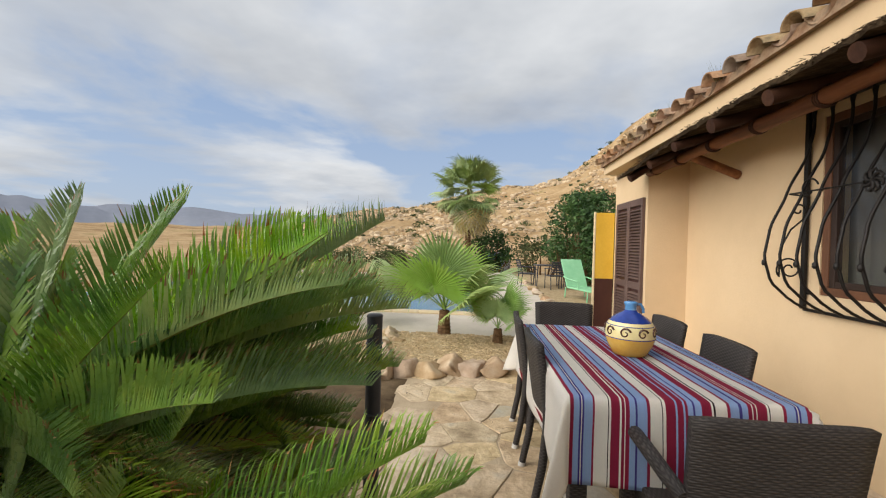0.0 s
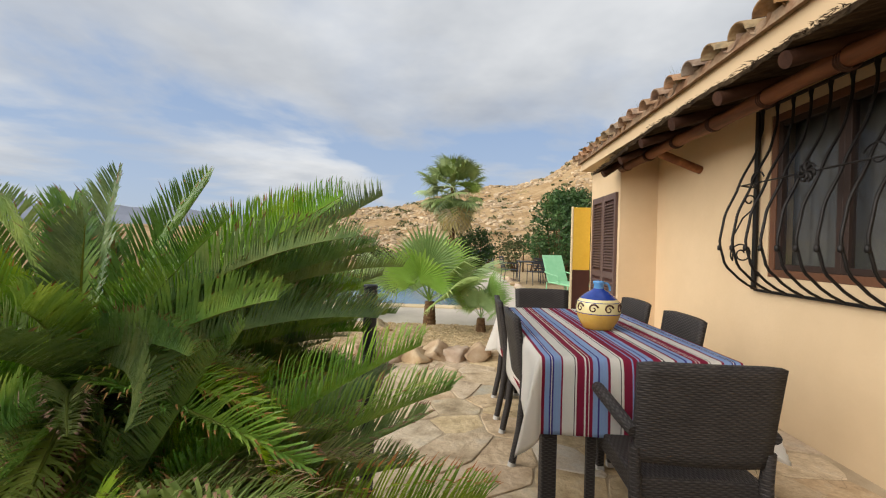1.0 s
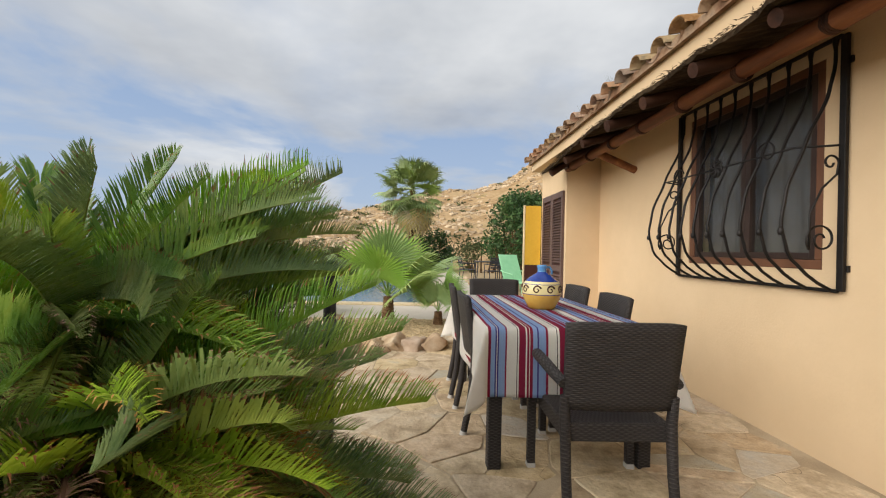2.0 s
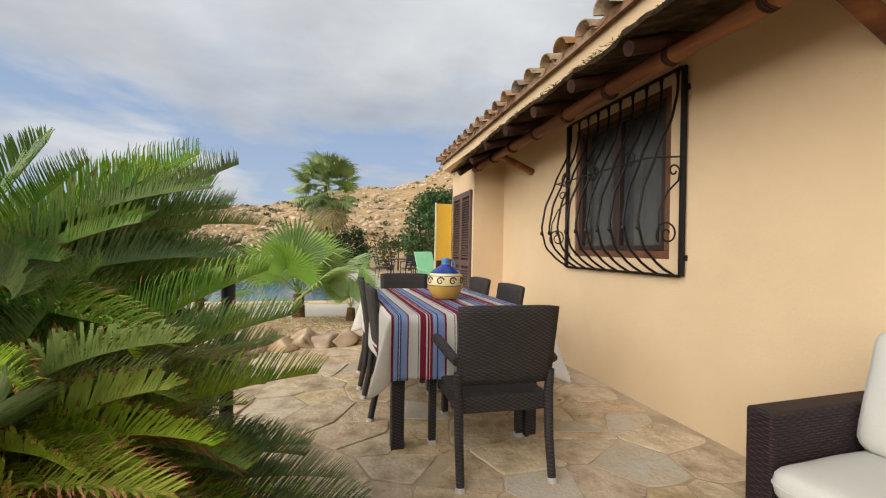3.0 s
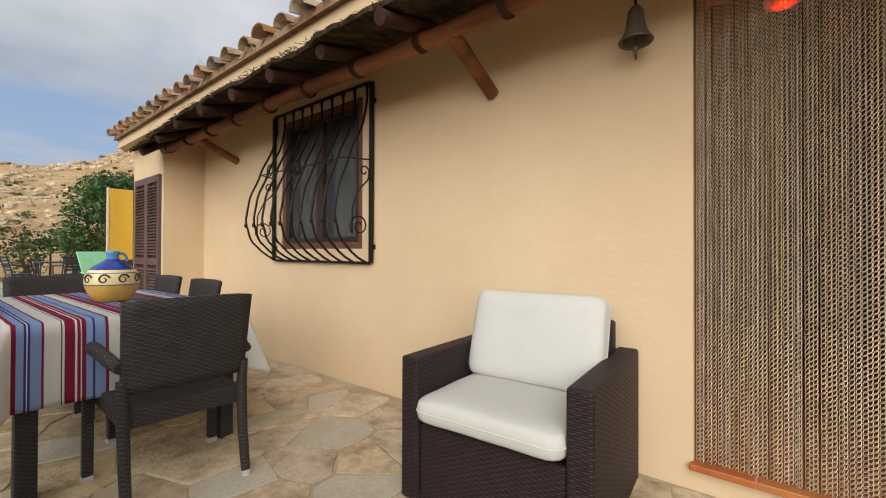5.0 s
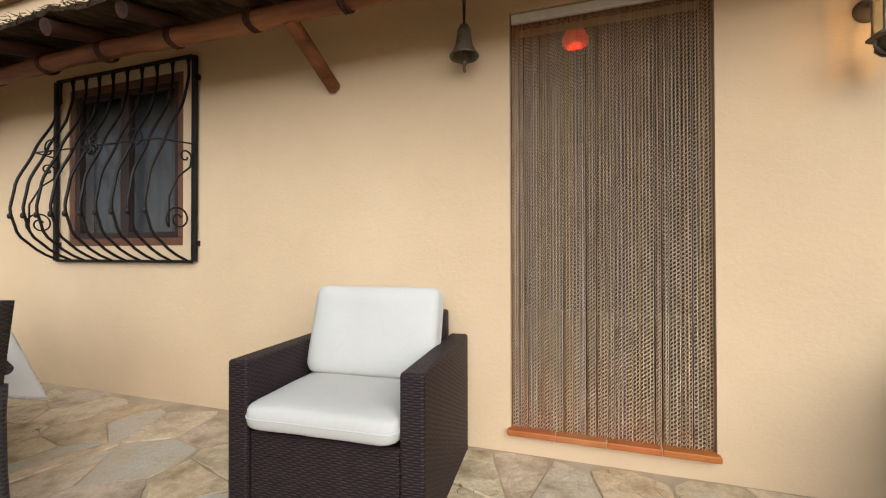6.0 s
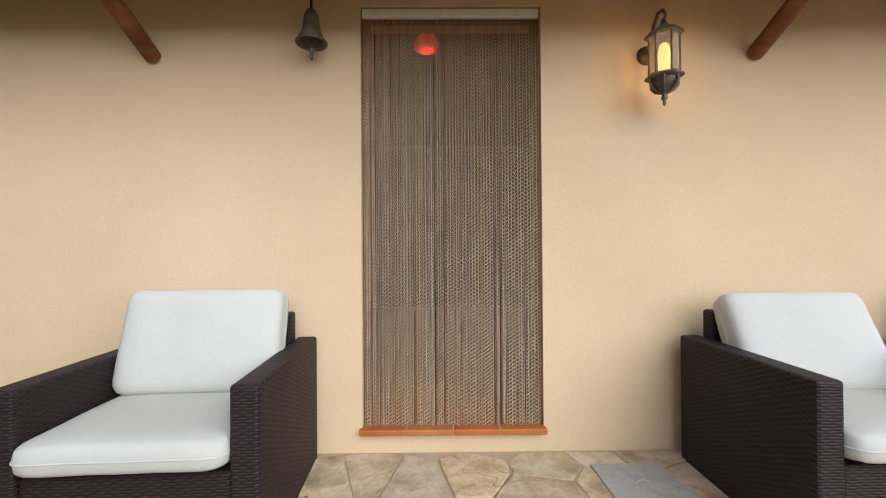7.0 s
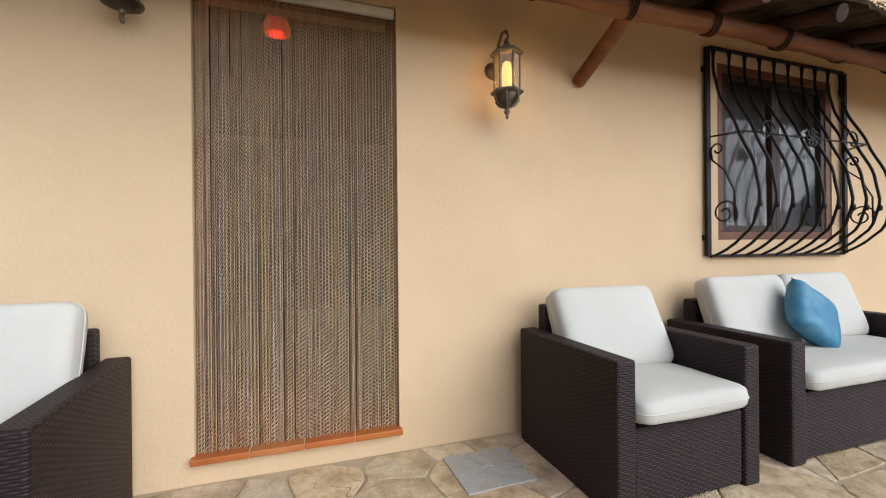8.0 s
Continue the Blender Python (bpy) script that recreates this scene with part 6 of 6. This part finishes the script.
def garden_set():
    table = thing("garden_table", pose(2.43, 14.1, 0.05), "dark metal garden table under the hedge", "table")
    bm = bmesh.new()
    box(bm, (-0.42, -0.42, 0.70), (0.42, 0.42, 0.73), 0.01)
    part("tabletop", bm, M_POST, table)
    for sx in (-1, 1):
        for sy in (-1, 1):
            bm = bmesh.new()
            tube(bm, [(sx * 0.36, sy * 0.36, 0.70), (sx * 0.40, sy * 0.40, 0.0)], 0.018, 8)
            part("leg", bm, M_POST, table)
    chair = thing("garden_chair", pose(2.55, 13.35, 0.05, 0, 0, 14), "dark metal garden chair by the table", "chair", "garden chairs")
    bm = bmesh.new()
    box(bm, (-0.24, -0.22, 0.41), (0.24, 0.24, 0.44), 0.01)
    part("seat", bm, M_POST, chair)
    bm = bmesh.new()
    for k in range(5):
        box(bm, (-0.22, -0.25 - 0.012 * k, 0.52 + 0.075 * k), (0.22, -0.235 - 0.012 * k, 0.57 + 0.075 * k), 0.004)
    part("backrest", bm, M_POST, chair)
    for sx in (-1, 1):
        for y0, y1, z in ((-0.20, -0.25, 0.90), (0.22, 0.24, 0.64)):
            bm = bmesh.new()
            tube(bm, [(sx * 0.24, y1, 0.0), (sx * 0.24, y0, 0.43), (sx * 0.24, y1 - (0.06 if y0 < 0 else 0), z)], 0.014, 8)
            part("leg", bm, M_POST, chair)
        bm = bmesh.new()
        tube(bm, [(sx * 0.24, -0.24, 0.66), (sx * 0.25, 0.24, 0.64)], 0.016, 8)
        part("armrest", bm, M_POST, chair)
    copy_thing(chair, pose(1.75, 14.1, 0.05, 0, 0, -81))
    copy_thing(chair, pose(3.15, 14.3, 0.05, 0, 0, 99))


garden_set()

reel = thing("hose_reel", pose(2.88, 9.6, 0.05, 0, 0, 30), "teal garden hose coiled on a stand", "hose")
bm = bmesh.new()
for k in range(6):
    tube(bm, [((0.15 + 0.012 * (k % 2)) * math.cos(a), -0.05 + 0.02 * k, 0.26 + (0.17 + 0.012 * (k % 2)) * math.sin(a)) for a in np.linspace(0, 2 * math.pi, 25)], 0.013, 6, caps=False)
part("hose", bm, M_TEAL, reel, smooth=True)
for sx in (-1, 1):
    bm = bmesh.new()
    tube(bm, [(sx * 0.16, -0.1, 0.0), (0, 0.0 + sx * 0.08, 0.26), (sx * 0.16, 0.1, 0.0)], 0.012, 6)
    part("stand", bm, M_TEAL, reel)


def parked_car():
    top = thing("car", pose(1.0, 24.8, -0.45, 0, 0, 78), "blue car parked beyond the pool", "car")
    bm = bmesh.new()
    side = [(-1.9, 0.35), (-1.95, 0.75), (-1.3, 0.90), (-0.75, 1.38), (0.75, 1.42), (1.55, 0.98), (1.9, 0.9), (1.95, 0.35)]
    a = [bm.verts.new((x, -0.8, z)) for x, z in side]
    b = [bm.verts.new((x, 0.8, z)) for x, z in side]
    for i in range(len(side)):
        j = (i + 1) % len(side)
        bm.faces.new((a[i], a[j], b[j], b[i]))
    bm.faces.new(a[::-1])
    bm.faces.new(b)
    bmesh.ops.recalc_face_normals(bm, faces=bm.faces)
    bmesh.ops.bevel(bm, geom=list(bm.edges), offset=0.06, segments=2, affect="EDGES")
    part("body", bm, M_CARBLUE, top, smooth=True)
    for sy in (-1, 1):
        bm = bmesh.new()
        box(bm, (-0.7, sy * 0.80 - 0.01, 0.98), (0.75, sy * 0.80 + 0.01, 1.28), 0.005)
        part("side_window", bm, M_POST, top)
    for x in (-1.2, 1.2):
        for sy in (-1, 1):
            bm = bmesh.new()
            lathe(bm, [(0.20, -0.1), (0.31, -0.09), (0.31, 0.09), (0.20, 0.1)], 20)
            bmesh.ops.transform(bm, matrix=pose(x, sy * 0.74, 0.31, 90, 0, 0), verts=bm.verts)
            part("wheel", bm, M_POST, top)


parked_car()

hatch = thing("floor_hatch", pose(2.092, -1.492, 0.012, 0, -1.1, 2), "grey metal inspection hatch set in the paving", "hatch")
bm = bmesh.new()
box(bm, (-0.155, -0.165, -0.02), (0.155, 0.165, 0.022), 0.004)
part("lid", bm, M_HATCH, hatch)
bm = bmesh.new()
tube(bm, [(0.0, -0.03, 0.024), (0.01, 0, 0.027), (0.0, 0.03, 0.024)], 0.004, 6)
part("lift_ring", bm, M_HATCH, hatch)


# ---- the terrace's paving ----
def floor_z(x):
    """The paving falls gently away from the house."""
    return 0.018 * max(0.0, x - 1.45) / 0.94


def paving():
    floor = tagged(new("floor"), "crazy paving of tan and blue-grey flagstones", "paving", kind="structure")
    bm = bmesh.new()
    prof = [(-0.60, 0.0075), (1.45, 0.0075), (2.40, floor_z(2.40) + 0.0075), (2.40, -0.2), (-0.60, -0.2)]
    rows = [[bm.verts.new((x, y, z)) for x, z in prof] for y in (Y0, 4.88)]
    for i in range(5):
        bm.faces.new((rows[0][i], rows[0][(i + 1) % 5], rows[1][(i + 1) % 5], rows[1][i]))
    bm.faces.new(rows[0])
    bm.faces.new(rows[1][::-1])
    bmesh.ops.recalc_face_normals(bm, faces=bm.faces)
    box(bm, (0.9, 4.8801, -0.2), (SX, 6.3, 0.003))
    part("mortar", bm, M_MORTAR, floor)
    rnd = random.Random(77)
    pts = []
    x0, x1, y0, y1 = -0.62, 2.46, -5.2, 4.95
    sx, sy = 0.34, 0.275
    nx, ny = int((x1 - x0) / sx) + 3, int((y1 - y0) / sy) + 3
    for i in range(-1, nx):
        for j in range(-1, ny):
            if rnd.random() < 0.10:
                continue
            pts.append((x0 + sx * (i + 0.5 * (j % 2)) + rnd.uniform(-0.17, 0.17), y0 + sy * j + rnd.uniform(-0.13, 0.13)))
    pts = np.array(pts)
    for c in pts:
        if not (x0 < c[0] < x1 - 0.04 and y0 < c[1] < y1 - 0.05):
            continue
        gap = rnd.uniform(0.0003, 0.0035)
        poly = [Vector((c[0] + dx, c[1] + dy)) for dx, dy in ((-0.6, -0.6), (0.6, -0.6), (0.6, 0.6), (-0.6, 0.6))]
        planes = []
        near_pts = pts[np.argsort(((pts - c) ** 2).sum(1))[1:22]]
        for q in near_pts:
            d = Vector(q - c)
            planes.append((d.normalized(), d.length / 2 - gap))
        planes += [(Vector((1, 0)), WX - 0.012 - c[0]), (Vector((-1, 0)), c[0] + 0.60), (Vector((0, 1)), 4.868 - c[1])]
        for nrm, dist in planes:
            out = []
            for a, b in zip(poly, poly[1:] + poly[:1]):
                da, db = (a - Vector(c)).dot(nrm) - dist, (b - Vector(c)).dot(nrm) - dist
                if da <= 0:
                    out.append(a)
                if da * db < 0:
                    out.append(a + (b - a) * (da / (da - db)))
            poly = out
            if len(poly) < 3:
                break
        if len(poly) < 3:
            continue
        # break the straight edges
        rough = []
        for a, b in zip(poly, poly[1:] + poly[:1]):
            ln = (b - a).length
            if ln < 0.02:
                continue
            k = max(1, int(ln / 0.055))
            for i in range(k):
                p = a.lerp(b, i / k)
                chip = 0.011 * abs(noise.noise(Vector((p.x * 13, p.y * 13, c[0])))) + (0.006 if i == 0 else 0.0)
                rough.append(p + (Vector(c) - p).normalized() * chip)
        if len(rough) < 3:
            continue
        top = 0.0125 + rnd.uniform(-0.004, 0.005)
        tilt = Vector((rnd.uniform(-0.012, 0.012) + (0.019 if c[0] > 1.45 else 0), rnd.uniform(-0.012, 0.012)))
        verts, faces = [], []
        k = len(rough)
        for ins, z in ((0.0, -0.03), (0.0, top - 0.003), (0.005, top)):
            for p in rough:
                q = p - Vector(c)
                ln = q.length
                q = q * max(0.2, (ln - ins) / ln) if ln > 1e-4 else q
                verts.append((q.x, q.y, z + (q.dot(tilt) if z > 0 else 0)))
        for l in (0, 1):
            for i in range(k):
                j = (i + 1) % k
                faces.append((l * k + i, l * k + j, (l + 1) * k + j, (l + 1) * k + i))
        faces.append(tuple(2 * k + i for i in range(k)))
        ob = raw("flagstone", verts, faces, M_SLATE if rnd.random() < 0.09 else M_STONE, floor)
        ob.location = (c[0], c[1], floor_z(c[0]))


paving()
